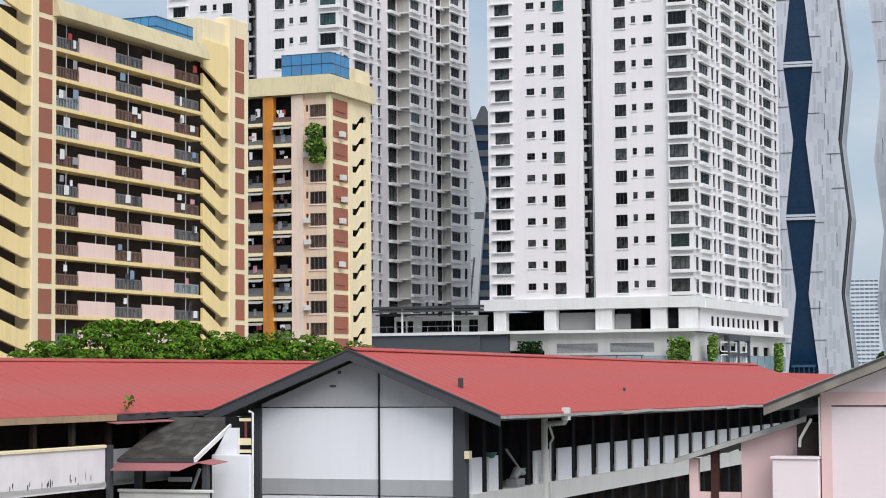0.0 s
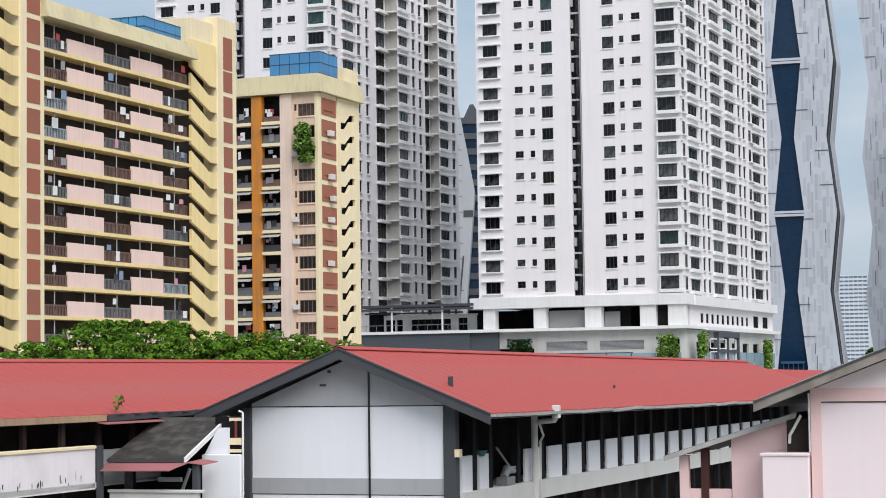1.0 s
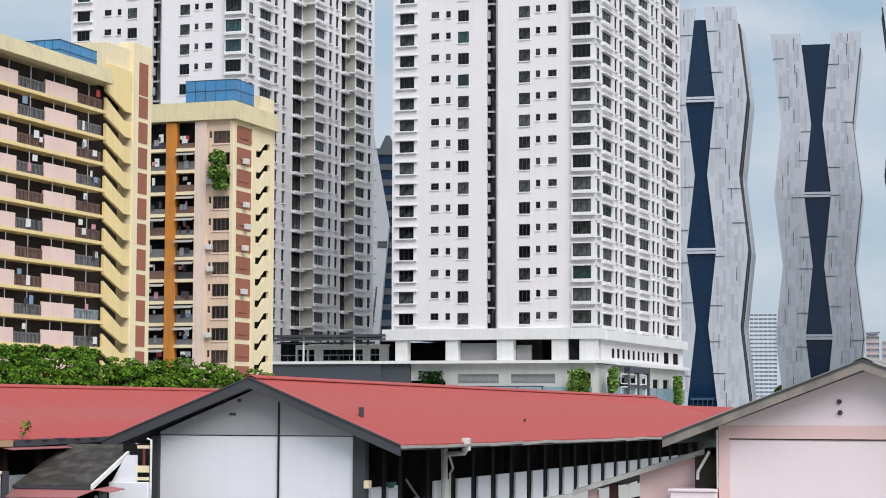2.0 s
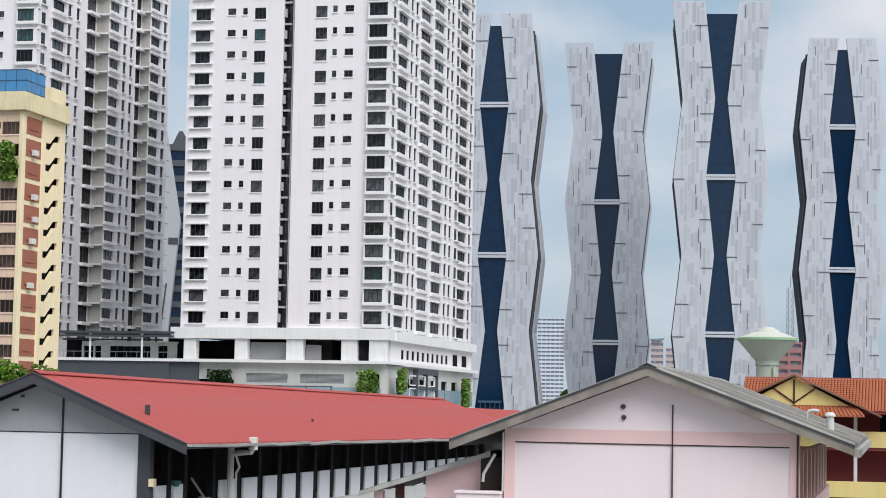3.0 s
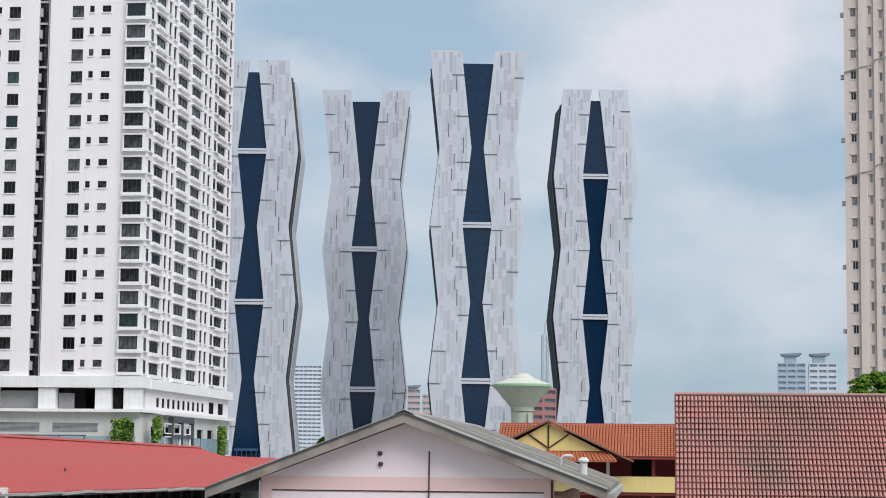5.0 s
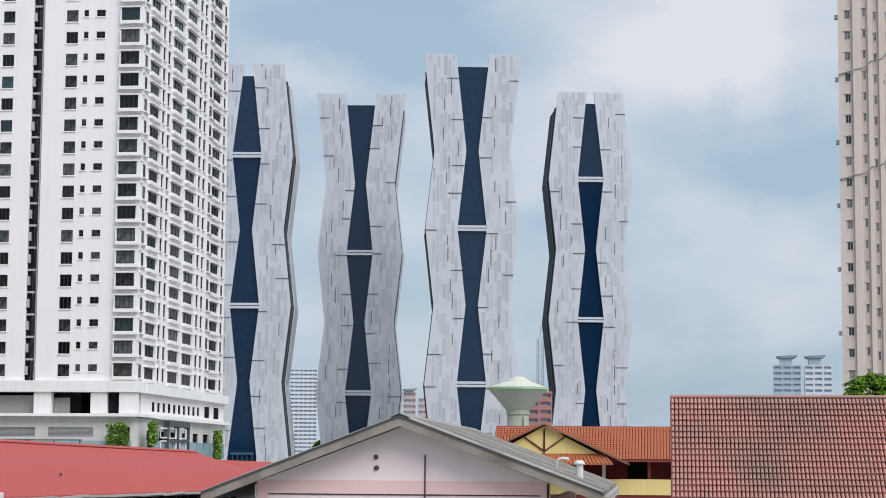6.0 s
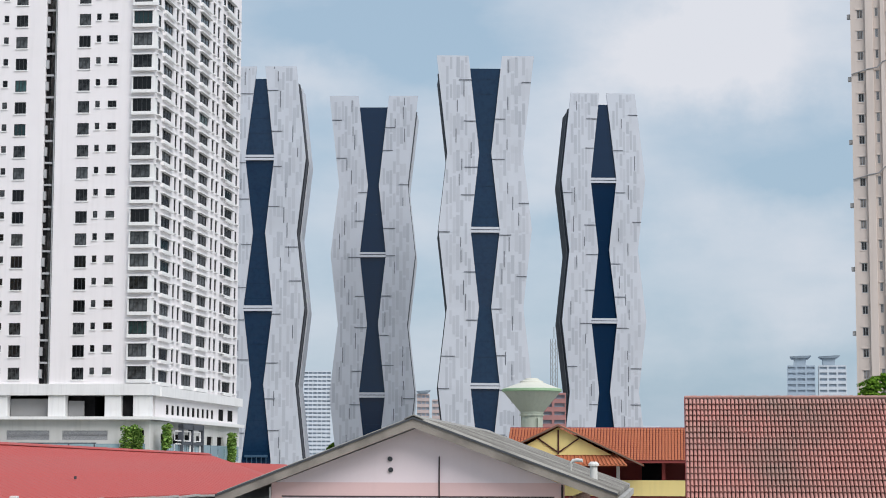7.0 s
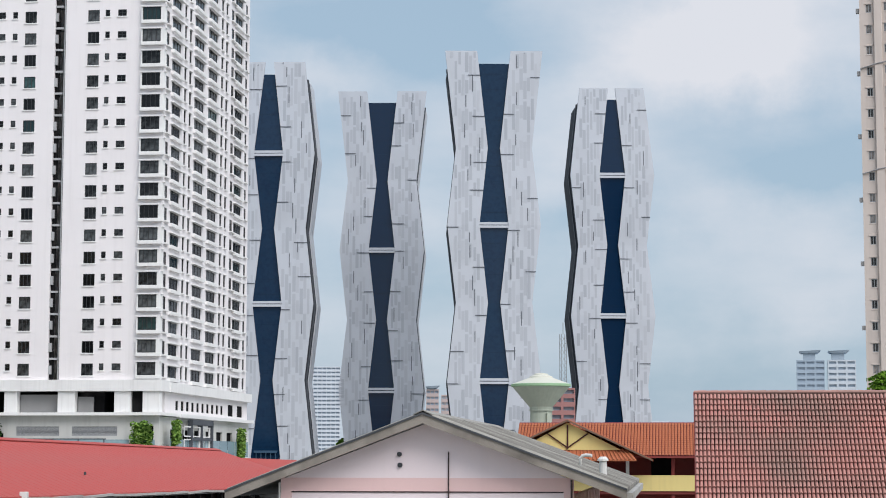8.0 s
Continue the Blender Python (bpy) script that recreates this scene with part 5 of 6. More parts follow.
g.box(-4, 0.1, 8, 12.2, 48.4, 50.2)
part("stair_head", g, CREAM_PALE, point)
roof_tank(CB, -6.6, 0.3, 0.2, 5.6, 48.42, 51.2, "blue sheet screen round a roof water tank")


# ---------------------------------------------------------------- right-hand roofs
def tiled_roof(parent, m, x0, x1, z_top, z_low, run, tile_w, tile_l, mat, count, rise_=0.07, lip=0.05):
    """Rows of half-round tiles from the eaves up to the ridge; the slope faces -y."""
    rows_ = int(math.hypot(run, z_top - z_low) / tile_l)
    n = int((x1 - x0) / tile_w)
    slope = math.atan2(z_top - z_low, run)
    one = Geo()
    seg = 5
    for s in range(seg):
        a0, a1 = math.pi * s / seg, math.pi * (s + 1) / seg
        def q(a, y, up):
            return (tile_w * 0.5 - tile_w * 0.40 * math.cos(a), y, up + rise_ * math.sin(a))
        one.face([q(a0, -0.03, lip), q(a1, -0.03, lip), q(a1, tile_l, 0.0), q(a0, tile_l, 0.0)])
        one.face([q(a1, -0.03, lip), q(a0, -0.03, lip), q(a0, -0.03, lip - 0.025), q(a1, -0.03, lip - 0.025)])
    me = one.mesh("tile", mat)
    rest = Geo()
    made = 0
    for r in range(rows_ - 1, -1, -1):
        for c in range(n):
            k = T((x0 + c * tile_w, -run, z_low)) @ pose(0, 0, 0, math.degrees(slope)) @ T((0, r * tile_l, 0.02))
            if made < count and c * tile_w < 3.7:
                part("tile", me, None, parent, at=k)
                made += 1
            else:
                b = len(rest.v)
                rest.v += [tuple(k @ Vector(v)) for v in one.v]
                rest.f += [tuple(i + b for i in f) for f in one.f]
                rest.k += one.k
    tagged(part("tiles", rest, mat, parent), kind="stuff")


RM = T((22.74, 55.45, -0.2)) @ pose(0, 0, 0, 0, 0, GRID)
hall = thing("tiled_house", RM, "house with red-brown clay tile roof", "house")
g = Geo()
g.solid([(0.02, -4.5, 9.75), (14, -4.5, 9.75), (14, 0, 13.02), (0.02, 0, 13.02)], [(0.02, -4.5, 9.9), (14, -4.5, 9.9), (14, 0, 13.17), (0.02, 0, 13.17)])
g.solid([(14, 4.5, 9.75), (0.02, 4.5, 9.75), (0.02, 0, 13.02), (14, 0, 13.02)], [(14, 4.5, 9.9), (0.02, 4.5, 9.9), (0.02, 0, 13.17), (14, 0, 13.17)])
part("roof_deck", g, DECK, hall)
g = Geo()
g.box(0.3, 13.7, -3.7, 3.7, 0.2, 9.9)
g.solid([(0.3, -3.7, 9.9), (0.3, 3.7, 9.9), (0.3, 0, 12.7)], [(0.6, -3.7, 9.9), (0.6, 3.7, 9.9), (0.6, 0, 12.7)])
part("wall", g, YELLOW, hall, "yellow rendered wall")
g = Geo()
g.box(0.05, 14, -4.62, -4.5, 9.6, 9.86)
g.solid([(-0.01, -4.55, 9.7), (0.02, -4.55, 9.7), (0.02, 0, 12.97), (-0.01, 0, 12.97)], [(-0.01, -4.55, 9.95), (0.02, -4.55, 9.95), (0.02, 0, 13.22), (-0.01, 0, 13.22)])
part("fascia", g, MAROON, hall)
for x in (0.75, 4.8, 9):
    g = Geo()
    g.block(x, x + 0.35, -4.3, -3.95, 0.2, 9.7, 0.03)
    part("post", g, PINKWALL, hall)
g = Geo()
for i in range(40):
    g.tube([(0.35 * i, 0, 13.2), (0.35 * i + 0.36, 0, 13.2)], [0.05, 0.062], 8)
part("ridge_tile", g, TILE, hall)
tiled_roof(hall, None, 0.0, 14.0, 13.17, 9.9, 4.5, 0.112, 0.285, TILE, 300, 0.062, 0.062)

OM = T((45.2, 125.5, -0.36)) @ pose(0, 0, 0, 0, 0, GRID)
orange = thing("school_block", OM, "yellow and maroon school block with orange roof", "school building", "school blocks")
g = Geo()
g.solid([(-5.7, -4.2, 11.5), (20, -4.2, 11.5), (20, 0, 13.7), (-5.7, 0, 13.7)], [(-5.7, -4.2, 11.64), (20, -4.2, 11.64), (20, 0, 13.84), (-5.7, 0, 13.84)])
g.solid([(20, 4.2, 11.5), (-5.7, 4.2, 11.5), (-5.7, 0, 13.7), (20, 0, 13.7)], [(20, 4.2, 11.64), (-5.7, 4.2, 11.64), (-5.7, 0, 13.84), (20, 0, 13.84)])
part("roof_deck", g, MAROON, orange)
tiled_roof(orange, None, -5.7, 20.0, 13.86, 11.66, 4.2, 0.2, 0.28, OTILE, 250, 0.03, 0.03)
g = Geo()
g.box(-5.3, 19.5, -1.6, 3.8, 0.36, 12.2)
part("wall", g, MAROON, orange, "maroon wall under the eaves")
for z0 in (9.4, 6.25):
    g = Geo()
    g.block(-5.4, 19.5, -3.6, -3.45, z0, z0 + 1.0, 0.02)
    part("parapet", g, YELLOW, orange, "yellow corridor parapet")
    g = Geo()
    g.box(-5.4, 19.5, -3.5, -1.6, z0 - 0.2, z0 - 0.01)
    part("slab", g, MAROON, orange)
for i in range(9):
    g = Geo()
    x = -4.4 + 2.9 * i
    g.block(x, x + 0.22, -3.4, -3.2, 0.36, 11.7, 0.02)
    part("column", g, MAROON if i % 2 else OFFWHITE, orange)
for x in (-3.2, 3.0, 8.0):
    g = Geo()
    g.box(x, x + 1.3, -1.66, -1.6, 9.9, 11.6)
    part("doorway", g, VOID, orange)
# dormer gable with timber rays
g = Geo(T((2.75, 0, 0)))
g.solid([(-8.2, -4.6, 12.0), (-1.6, -4.6, 12.0), (-5.0, -4.6, 13.75)], [(-8.2, -4.4, 12.0), (-1.6, -4.4, 12.0), (-5.0, -4.4, 13.75)])
part("dormer_gable", g, YELLOW, orange, "yellow dormer gable")
g = Geo(T((2.75, 0, 0)))
for a, b in (((-5.0, 12.05), (-5.0, 13.6)), ((-5.0, 12.15), (-6.3, 13.05)), ((-5.0, 12.15), (-3.7, 13.05))):
    g.tube([(a[0], -4.66, a[1]), (b[0], -4.66, b[1])], 0.05, 6)
part("dormer_brace", g, DARKMAROON, orange)
g = Geo(T((2.75, 0, 0)))
for s, e in ((-1, -9.0), (1, 0.4)):
    zz = 13.95 - (abs(e + 5.0)) * 0.47
    p = [(-5.0, -5.0, 13.82), (e, -5.0, zz - 0.12), (e, -5.0, zz), (-5.0, -5.0, 13.95)]
    g.solid(p, [(q[0], -1.2, q[2]) for q in p])
part("dormer_roof", g, OTILE, orange)
g = Geo(T((2.75, 0, 0)))
for s, e in ((-1, -9.0), (1, 0.4)):
    zz = 13.95 - (abs(e + 5.0)) * 0.47
    p = [(-5.0, -5.05, 13.82), (e, -5.05, zz - 0.13), (e, -5.05, zz - 0.02), (-5.0, -5.05, 13.93)]
    g.solid(p, [(q[0], -5.0, q[2]) for q in p])
part("dormer_board", g, FRAME_BROWN, orange, "brown verge board")
g = Geo(T((2.75, 0, 0)))
g.solid([(-8.6, -5.6, 11.3), (-0.6, -5.6, 11.3), (-1.2, -4.4, 11.95), (-8.0, -4.4, 11.95)], [(-8.6, -5.6, 11.38), (-0.6, -5.6, 11.38), (-1.2, -4.4, 12.05), (-8.0, -4.4, 12.05)])
for i in range(31):
    x = -8.45 + i * 0.256
    g.tube([(x, -5.62, 11.40), (-4.6 + (x + 4.6) * 0.86, -4.4, 12.06)], 0.06, 5)
part("skirt_roof", g, OTILE, orange)

# mushroom water tank
TM = T((70.55, 217.4, 0.3))
tank = thing("water_tower", TM, "pale green mushroom-shaped concrete water tower", "water tower")


def turned(geo, rings, n=32, k=0):
    b = len(geo.v)
    for r, z in rings:
        geo.v += [(r * math.cos(2 * math.pi * i / n), r * math.sin(2 * math.pi * i / n), z) for i in range(n)]
    for j in range(len(rings) - 1):
        for i in range(n):
            e = (i + 1) % n
            geo.f.append((b + j * n + i, b + j * n + e, b + (j + 1) * n + e, b + (j + 1) * n + i))
            geo.k.append(k)
    geo.f.append(tuple(b + (len(rings) - 1) * n + i for i in range(n)))
    geo.k.append(k)


g = Geo()
turned(g, [(1.25, -0.3), (1.25, 16.3), (1.35, 16.7), (3.2, 18.9), (3.3, 19.15)])
part("bowl", g, TANKM, tank, "pale green bowl on its shaft")
g = Geo()
turned(g, [(3.2, 19.12), (3.3, 19.3), (1.35, 20.0), (1.3, 20.15), (0.85, 20.32), (0.8, 20.45), (0.3, 20.55)])
part("cap", g, TANKTOP, tank, "cream conical cap")
g = Geo()
turned(g, [(3.25, 18.95), (3.42, 19.02), (3.42, 19.26), (3.25, 19.32)])
part("rim", g, TANKRIM, tank, "green painted rim")
g = Geo()
turned(g, [(1.42, 16.25), (1.42, 16.4), (1.3, 16.4)])
g.box(0.2, 0.5, -1.6, -1.2, 14, 16.0)
part("collar", g, TANKM, tank)


# beige tower at the far right of the turn
EM = T((129.85, 253.7, 0)) @ pose(0, 0, 0, 0, 0, GRID - 8)
beige = thing("apartment_tower", EM, "sandy beige high-rise with small windows", "apartment tower")
rows_e = [(2.0 + 3.0 * i) for i in range(29)]
hol = []
for z in rows_e:
    hol += [(0.9, 1.7, z, z + 1.2), (3.4, 3.8, z + 0.2, z + 1.4), (4.9, 5.3, z - 0.4, z + 0.8), (6.6, 7.9, z - 0.5, z + 0.7), (10, 11.5, z, z + 1.2), (14, 15.5, z, z + 1.2)]
g = Geo()
g.wall(0, 18, 0, 92, hol, 0.3)
g.face([(0, 0, 0), (0, 0, 92), (0, 16, 92), (0, 16, 0)])
g.face([(18, 0, 0), (18, 16, 0), (18, 16, 92), (18, 0, 92)])
g.face([(0, 0, 92), (18, 0, 92), (18, 16, 92), (0, 16, 92)])
part("wall", g, SAND, beige)
g = Geo()
g.box(0.3, 17.7, 0.4, 15.5, 0, 91)
part("inside", g, VOID, beige)
for z in rows_e:
    for a, w, h, dz in ((0.9, 0.8, 1.2, 0), (3.4, 0.4, 1.2, 0.2), (4.9, 0.4, 1.2, -0.4), (6.6, 1.3, 1.2, -0.5), (10, 1.5, 1.2, 0), (14, 1.5, 1.2, 0)):
        window(beige, T((a, 0.02, z + dz)), w, h, 1, 0.06, 0.12, (STEEL, PANE_DULL, SAND))
for x0, x1 in ((2.0, 3.1), (4.1, 4.7), (5.6, 6.2), (8.3, 9.6), (12.0, 13.5)):
    g = Geo()
    g.block(x0, x1, -0.45, -0.002, 0, 91.5, 0.05)
    part("wall_fin", g, SAND, beige)
g = Geo()
for z in (51.0, 66.0):
    g.tube([(0.0, -0.1, z), (2.4, -0.5, z + 0.6), (3.6, -0.5, z + 0.8), (4.4, -0.5, z + 1.6), (6.0, -0.5, z + 2.0), (8.0, -0.3, z + 4.0)], 0.1, 6)
part("waste_pipe", g, SOFFIT, beige, "grey waste pipe run across the wall")
g = Geo()
for i, z in enumerate(rows_e):
    if i % 3 == 0:
        g.box(-0.5, -0.01, 0.2, 1.0, z + 0.1, z + 0.7)
    if i % 4 == 1:
        g.box(5.8, 6.4, -0.4, -0.01, z - 0.5, z)
part("air_conditioner", g, SOFFIT, beige)


# ---------------------------------------------------------------- distance
def far_block(x, y, w, d, z, turn, mat, floors, cols_, label, roof=None):
    b = thing("far_building", T((x, y, 0)) @ pose(0, 0, 0, 0, 0, turn), label, "building", "distant buildings")
    ph, pw = z / floors, w / cols_
    hol_ = [(-w / 2 + pw * (i + 0.1), -w / 2 + pw * (i + 0.9), ph * (k + 0.3), ph * (k + 0.75)) for i in range(cols_) for k in range(floors) if ph * k > 8]
    g_ = Geo()
    g_.wall(-w / 2, w / 2, 0, z, hol_, 0.6)
    g_.face([(-w / 2, 0, 0), (-w / 2, 0, z), (-w / 2, d, z), (-w / 2, d, 0)])
    g_.face([(w / 2, 0, 0), (w / 2, d, 0), (w / 2, d, z), (w / 2, 0, z)])
    g_.face([(-w / 2, 0, z), (w / 2, 0, z), (w / 2, d, z), (-w / 2, d, z)])
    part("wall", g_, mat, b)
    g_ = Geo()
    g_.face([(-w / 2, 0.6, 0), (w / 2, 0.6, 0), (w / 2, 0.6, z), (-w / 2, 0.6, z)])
    part("window", g_, PANE_FAR, b, "haze-tinted window strips")
    if roof:
        g_ = Geo()
        for a in roof:
            g_.box(a[0], a[1], 0, d, z, z + a[2])
            g_.solid([(a[0] - 0.8, -1, z + a[2]), (a[1] + 0.8, -1, z + a[2]), (a[1] + 0.8, d, z + a[2]), (a[0] - 0.8, d, z + a[2])], [(a[0] - 1.6, -1.5, z + a[2] + 0.7), (a[1] + 2.2, -1.5, z + a[2] + 1.1), (a[1] + 2.2, d, z + a[2] + 1.1), (a[0] - 1.6, d, z + a[2] + 0.7)])
        part("roof", g_, HAZE2, b)
    return b


far_block(366.8, 766.7, 11.6, 12, 52.6, -25, HAZE2, 22, 3, "haze-tinted blue-grey residential tower far away", [(-3, 2, 3.0)])
far_block(378.4, 761.2, 11.4, 12, 52.6, -25, HAZE1, 22, 3, "haze-tinted blue-grey residential tower far away", [(-4, 1, 3.0)])
far_block(164.5, 782.9, 10.8, 14, 47.9, -12, HAZE1, 30, 6, "slim haze-tinted white tower far away")
far_block(231.0, 869.1, 5.6, 12, 42.5, -15, HAZE3, 16, 3, "haze-tinted brown tower far away", [(-1.5, 1, 0.5)])
far_block(237.5, 868.0, 5.2, 12, 40.0, -15, HAZE3, 15, 3, "haze-tinted brown tower far away")
far_block(133.9, 398.3, 5.4, 8, 26.0, -18, HAZE4, 15, 2, "haze-tinted red and white block behind the water tower")
far_block(545.0, 1394.0, 14, 12, 40.0, -20, HAZE1, 6, 4, "low haze-tinted building on the skyline")
far_block(566.0, 1388.0, 12, 12, 36.0, -20, HAZE1, 5, 4, "low haze-tinted building on the skyline")

mast = thing("lattice_mast", T((191.5, 568.6, 0)), "grey steel lattice antenna mast", "mast")
g = Geo()
for sx in (-0.8, 0.8):
    for sy in (-0.8, 0.8):
        g.tube([(sx, sy, 0), (sx, sy, 48.5)], 0.10, 5)
for i in range(24):
    z = 2 * i
    g.tube([(-0.8, -0.8, z), (0.8, -0.8, z + 2)], 0.06, 4)
    g.tube([(0.8, -0.8, z), (-0.8, -0.8, z + 2)], 0.06, 4)
    g.tube([(-0.8, -0.8, z), (-0.8, 0.8, z + 2)], 0.06, 4)
part("lattice", g, STEEL, mast)
g = Geo()
g.tube([(0, 0, 48.5), (0, 0, 52)], 0.12, 5)
part("antenna", g, STEEL, mast)

# slanted grey glass office behind the apartment towers
off = thing("slanted_office", T((5.5, 421.0, 0)) @ pose(0, 0, 0, 0, 0, -2), "grey slanted office tower with faceted front", "office tower")
g = Geo()
g.solid([(-6, 0, 0), (2.0, 0, 0), (2.0, 14, 0), (-6, 14, 0)], [(-6, 0, 26), (1.6, 0, 26), (1.6, 14, 26), (-6, 14, 26)])
g.solid([(-6, 0, 26), (1.6, 0, 26), (1.6, 14, 26), (-6, 14, 26)], [(-6, 0, 50), (3.6, 0, 50), (3.6, 14, 50), (-6, 14, 50)])
g.solid([(-6, 0, 50), (3.6, 0, 50), (3.6, 14, 50), (-6, 14, 50)], [(-6, 0, 73), (0.2, 0, 69), (0.2, 14, 69), (-6, 14, 73)])
part("facet", g, material("grey_metal_facade", (0.40, 0.42, 0.44), 0.5, spots=0.1), off)
for i in range(18):
    z = 6 + 3.4 * i
    g = Geo()
    g.box(-1.0, 5.2, 14.6, 22, z, z + 1.9)
    part("glass_floor", g, CURTAIN, off)
g = Geo()
for i in range(18):
    z = 6 + 3.4 * i
    g.box(-1.0, 5.4, 14.2, 22, z + 1.95, z + 3.3)
g.solid([(1.0, 14.4, 66.5), (5.3, 14.4, 66.5), (5.3, 22, 66.5), (1.0, 22, 66.5)], [(2.6, 14.4, 70), (3.4, 14.4, 70), (3.4, 22, 70), (2.6, 22, 70)])
part("slab_edge", g, SLATE, off)
g = Geo()
g.box(1.2, 3.2, -0.1, 0.1, 44.2, 45.6)
g.solid([(0.6, -0.1, 8), (0.95, -0.1, 8), (0.95, 0.0, 8), (0.6, 0.0, 8)], [(-0.1, -0.1, 26), (0.25, -0.1, 26), (0.25, 0.0, 26), (-0.1, 0.0, 26)])
g.solid([(-0.1, -0.1, 26), (0.25, -0.1, 26), (0.25, 0.0, 26), (-0.1, 0.0, 26)], [(0.9, -0.1, 36), (1.25, -0.1, 36), (1.25, 0.0, 36), (0.9, 0.0, 36)])
part("window_band", g, CHAR, off)
for i in range(12):
    z = 30 + 3.3 * i
    g = Geo()
    g.solid([(-5.8, -0.03, z), (1.0, -0.03, z - 1.4), (1.0, 0.02, z - 1.4), (-5.8, 0.02, z)], [(-5.8, -0.03, z + 0.12), (1.0, -0.03, z - 1.28), (1.0, 0.02, z - 1.28), (-5.8, 0.02, z + 0.12)])
    part("seam", g, SLATE, off)


# ---------------------------------------------------------------- trees and plants
def leafy(rnd, blobs, per, size, flat=0.75):
    """Leaf clumps over a group of uneven lobes: small bent quads, thick outside, with gaps."""
    g_ = Geo()
    for cx, cy, cz, rx, ry, rz in blobs:
        n = int(per * rx * rz)
        for _ in range(n):
            a, b = rnd.uniform(0, 2 * math.pi), math.asin(rnd.uniform(-0.55, 1))
            q = rnd.uniform(0.72, 1.06) * (1 + 0.16 * noise.noise(Vector((cx + 2 * math.cos(a), cy + 2 * math.sin(a), 3 * b))))
            p = Vector((cx + rx * q * math.cos(a) * math.cos(b), cy + ry * q * math.sin(a) * math.cos(b), cz + rz * q * math.sin(b)))
            s = size * rnd.uniform(0.6, 1.4)
            r = Euler((rnd.uniform(-0.9, 0.9), rnd.uniform(-0.9, 0.9), rnd.uniform(0, 6.3))).to_matrix()
            e = [r @ Vector(v) for v in ((-s, -s * 0.5, 0), (0, -s * 0.6, s * 0.2), (s, 0, 0), (0, s * 0.6, s * 0.2), (-s, s * 0.5, 0))]
            base = len(g_.v)
            g_.v += [tuple(p + v) for v in e]
            g_.f.append(tuple(range(base, base + 5)))
            g_.k.append(0)
    return g_


def tree(x, y, clumps, label, mat, seed, size=0.13, trunk=0.45):
    rnd_ = random.Random(seed)
    t = thing("tree", T((x, y, 0)), label, "tree", "trees")
    g_ = Geo()
    zc = min(b[2] for b in clumps)
    g_.tube([(0, 0, 0), (0.15, 0, zc * 0.35), (-0.1, 0.1, zc * 0.6)], [trunk * 1.3, trunk, trunk * 0.8], 10)
    for b in clumps[::9]:
        g_.tube([(-0.1, 0.1, zc * 0.58), (b[0] * 0.5, b[1] * 0.5, (zc * 0.6 + b[2]) / 2), (b[0], b[1], b[2])], [trunk * 0.6, trunk * 0.3, 0.03], 6)
    part("trunk", g_, BARK, t)
    g_ = Geo()
    for cx, cy, cz, rx, ry, rz in clumps:
        for _ in range(74):
            a, b = rnd_.uniform(0, 2 * math.pi), math.asin(rnd_.uniform(-0.15, 1))
            q = rnd_.uniform(0.8, 1.1)
            up = Vector((math.cos(a) * math.cos(b), math.sin(a) * math.cos(b), math.sin(b) + 0.35)).normalized()
            p = Vector((cx + rx * q * math.cos(a) * math.cos(b), cy + ry * q * math.sin(a) * math.cos(b), cz + rz * q * math.sin(b)))
            k = size * rnd_.uniform(0.6, 1.3)
            r = up.to_track_quat("Z", "Y") @ Euler((rnd_.uniform(-0.4, 0.4), rnd_.uniform(-0.4, 0.4), rnd_.uniform(0, 6.3))).to_quaternion()
            n0 = len(g_.v)
            g_.v += [tuple(p + r @ Vector(v)) for v in ((-k, -k * 0.5, 0), (0, -k * 0.6, k * 0.2), (k, 0, 0), (0, k * 0.6, k * 0.2), (-k, k * 0.5, 0))]
            g_.f.append(tuple(range(n0, n0 + 5)))
            g_.k.append(0)
    part("crown", g_, mat, t)
    return t


def lobes(seed, wide, deep, low, high, step=0.8, layers=6):
    """Small flat clumps laid over a broad dome, layer under layer, with a ragged top."""
    r = random.Random(seed)
    res = []
    for layer in range(layers):
        n = int(2 * wide / step)
        for i in range(n):
            u = (i + r.uniform(0.0, 1.0)) / n * 2 - 1
            h = low + (high - low) * (1 - abs(u) ** 2.2) + 0.55 * noise.noise(Vector((u * wide * 0.45, seed, 0)))
            if r.random() < 0.10:
                continue
            k = r.uniform(0.75, 1.25) * step
            res.append((u * wide, -0.55 * layer + r.uniform(-0.6, 0.6) * deep * 0.4, h - 0.2 - layer * r.uniform(0.46, 0.58) + r.uniform(-0.15, 0.15), k * 0.8, k * 0.8, k * 0.42))
            res.append((u * wide + r.uniform(-0.3, 0.3), 1.9 - 0.55 * layer, h - 0.6 - layer * 0.5, k, k * 0.7, k * 0.55))
    return res


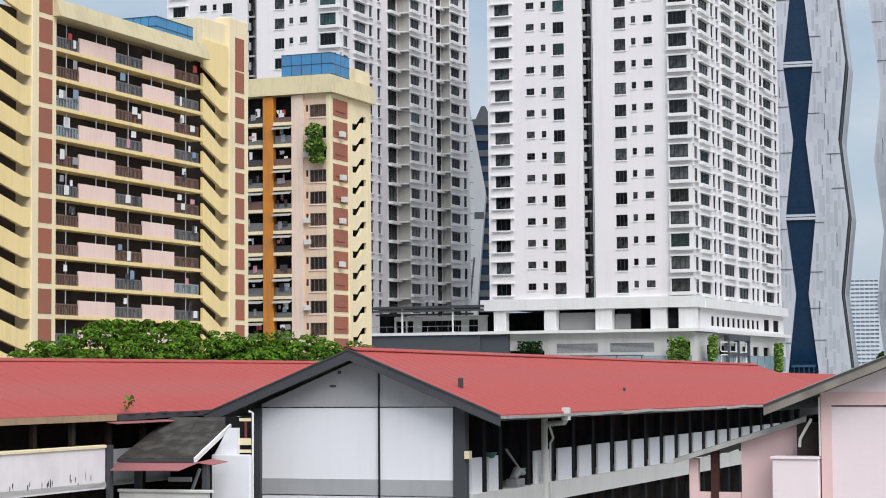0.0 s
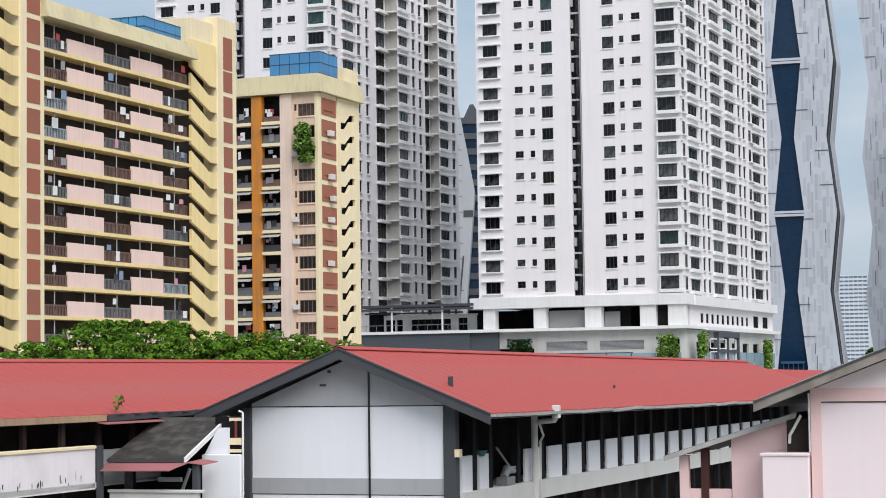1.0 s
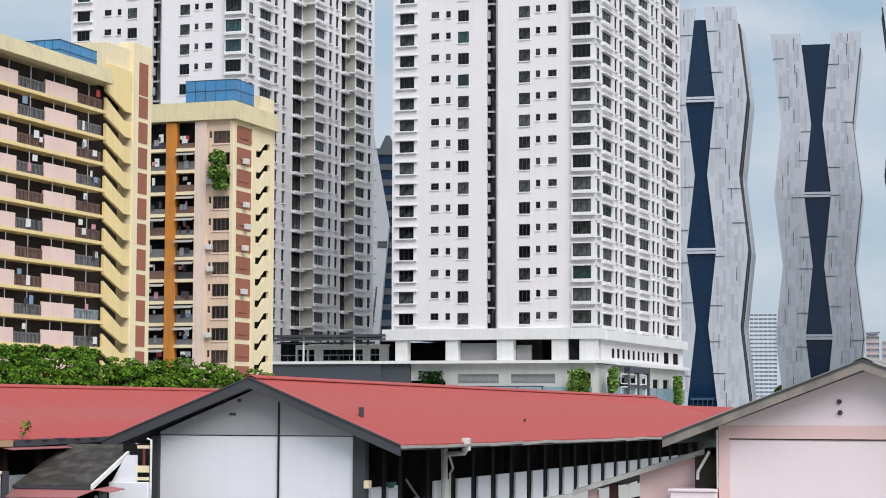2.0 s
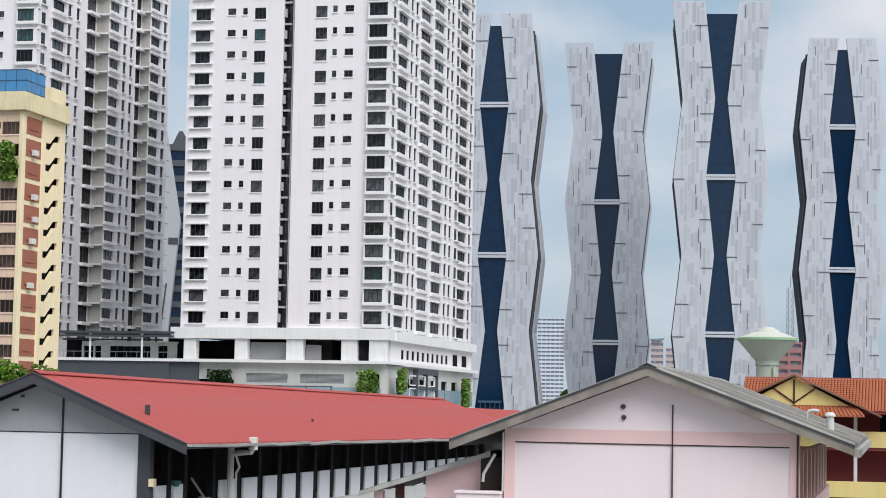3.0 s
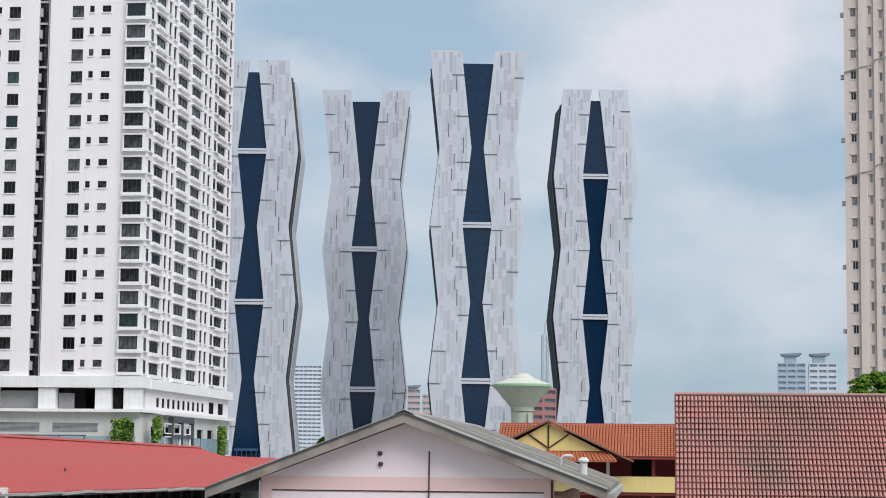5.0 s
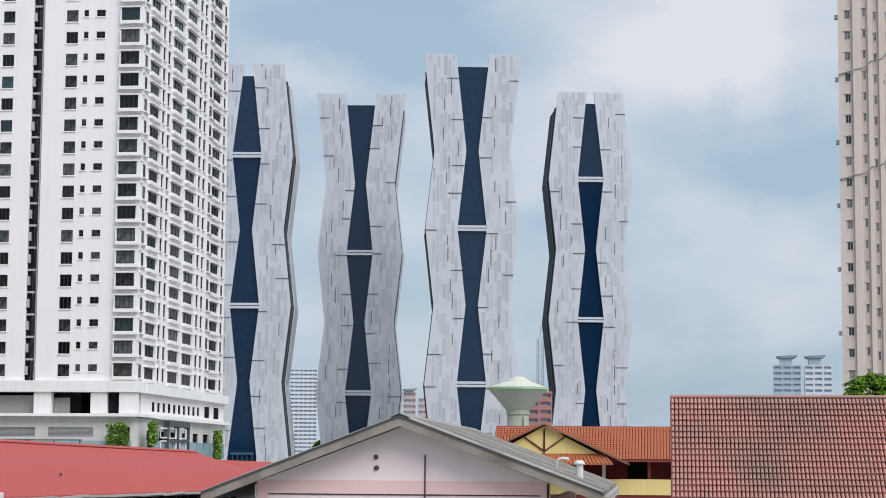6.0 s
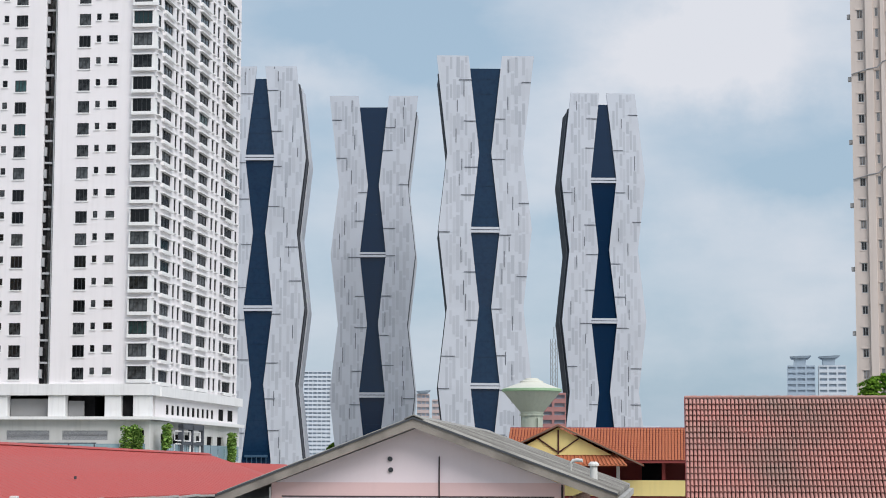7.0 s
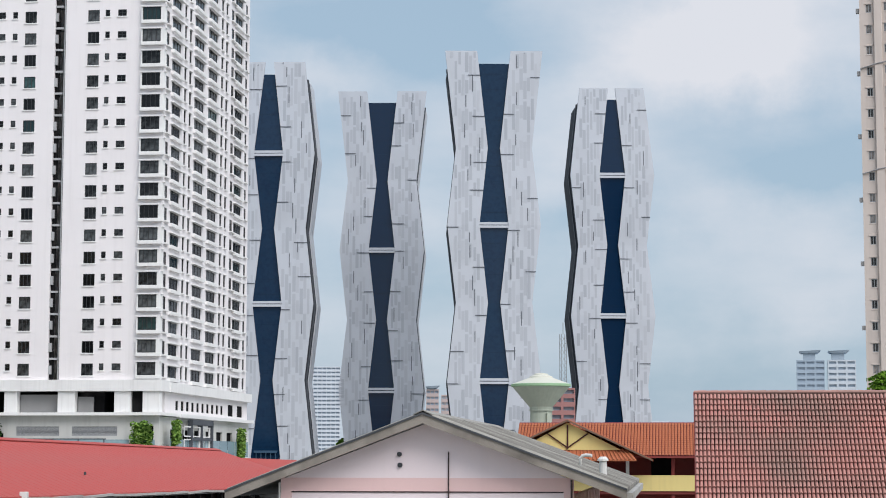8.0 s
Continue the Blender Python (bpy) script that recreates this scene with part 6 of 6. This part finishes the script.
tree(-22.5, 150, lobes(2, 10.2, 2.5, 12.5, 15.3), "broad rain tree with dense green crown", LEAF, 4)
tree(-13.0, 152, lobes(7, 7.0, 2.5, 12.3, 14.3), "broad rain tree with dense green crown", LEAF, 9)
tree(-8.0, 165, lobes(12, 5.4, 1.6, 12.4, 13.6, 0.7, 4), "lighter green tree beside the cream flats", LEAF_Y, 13)
tree(127.5, 241, lobes(15, 4.0, 1.5, 20, 23.0, 0.9, 7), "dark green tree beside the beige high-rise", LEAF, 16, 0.2)
tree(103.0, 455, lobes(22, 5.0, 1.5, 14, 16.5, 1.0, 4), "distant green tree below the wavy towers", LEAF, 24, 0.3)
tree(86.0, 380, lobes(25, 4.0, 1.5, 12, 13.8, 1.0, 4), "distant green tree below the wavy towers", LEAF, 26, 0.3)


def plant(name, m, blobs, label, mat, seed, per, size):
    return single(name, leafy(random.Random(seed), blobs, per, size), mat, m, label, "plant")


plant("facade_fern", CB, [(-1.6, -0.8, 41.2, 1.0, 0.7, 1.0), (-1.5, -0.9, 39.4, 1.3, 0.8, 1.2), (-1.2, -0.8, 37.9, 0.9, 0.6, 1.0)], "wild green plant growing on the flats' wall", LEAF_B, 31, 260, 0.26)
def curtain(x0, x1, y, z0, z1, seed, across=True):
    """Small clumps of a hanging creeper, square at the top and ragged below."""
    r = random.Random(seed)
    res = []
    for i in range(int((x1 - x0) / 0.55) + 1):
        z = z1 - r.uniform(0, 0.35)
        while z > z0 + r.uniform(0, 1.5):
            u = x0 + 0.55 * i + r.uniform(-0.15, 0.15)
            res.append((u, y, z, 0.45, 0.35, 0.4) if across else (y, u, z, 0.35, 0.45, 0.4))
            z -= r.uniform(0.45, 0.65)
    return res


plant("creeper", POD, curtain(-2.9, -0.3, -1.9, 11.4, 15.9, 5), "bright creeper hanging on the podium", LEAF_B, 32, 200, 0.2)
plant("creeper", POD, curtain(1.5, 4.5, 1.9, 12.5, 16.2, 6, False), "bright creeper hanging on the podium", LEAF_B, 33, 200, 0.2)
plant("creeper", POD, curtain(42.5, 46.0, 1.9, 10.4, 15.6, 7, False), "bright creeper hanging on the podium", LEAF_B, 34, 200, 0.2)
plant("hedge", POD, curtain(-25.0, -22.0, -0.8, 12.0, 15.7, 8), "dark clipped hedge on the podium", LEAF_D, 35, 260, 0.16)
plant("gutter_weed", LM, [(0.0, 8.6, 9.95, 0.10, 0.14, 0.35), (0.05, 8.85, 10.1, 0.08, 0.14, 0.3)], "dry weed growing from the broken gutter", LEAF_Y, 36, 500, 0.09)
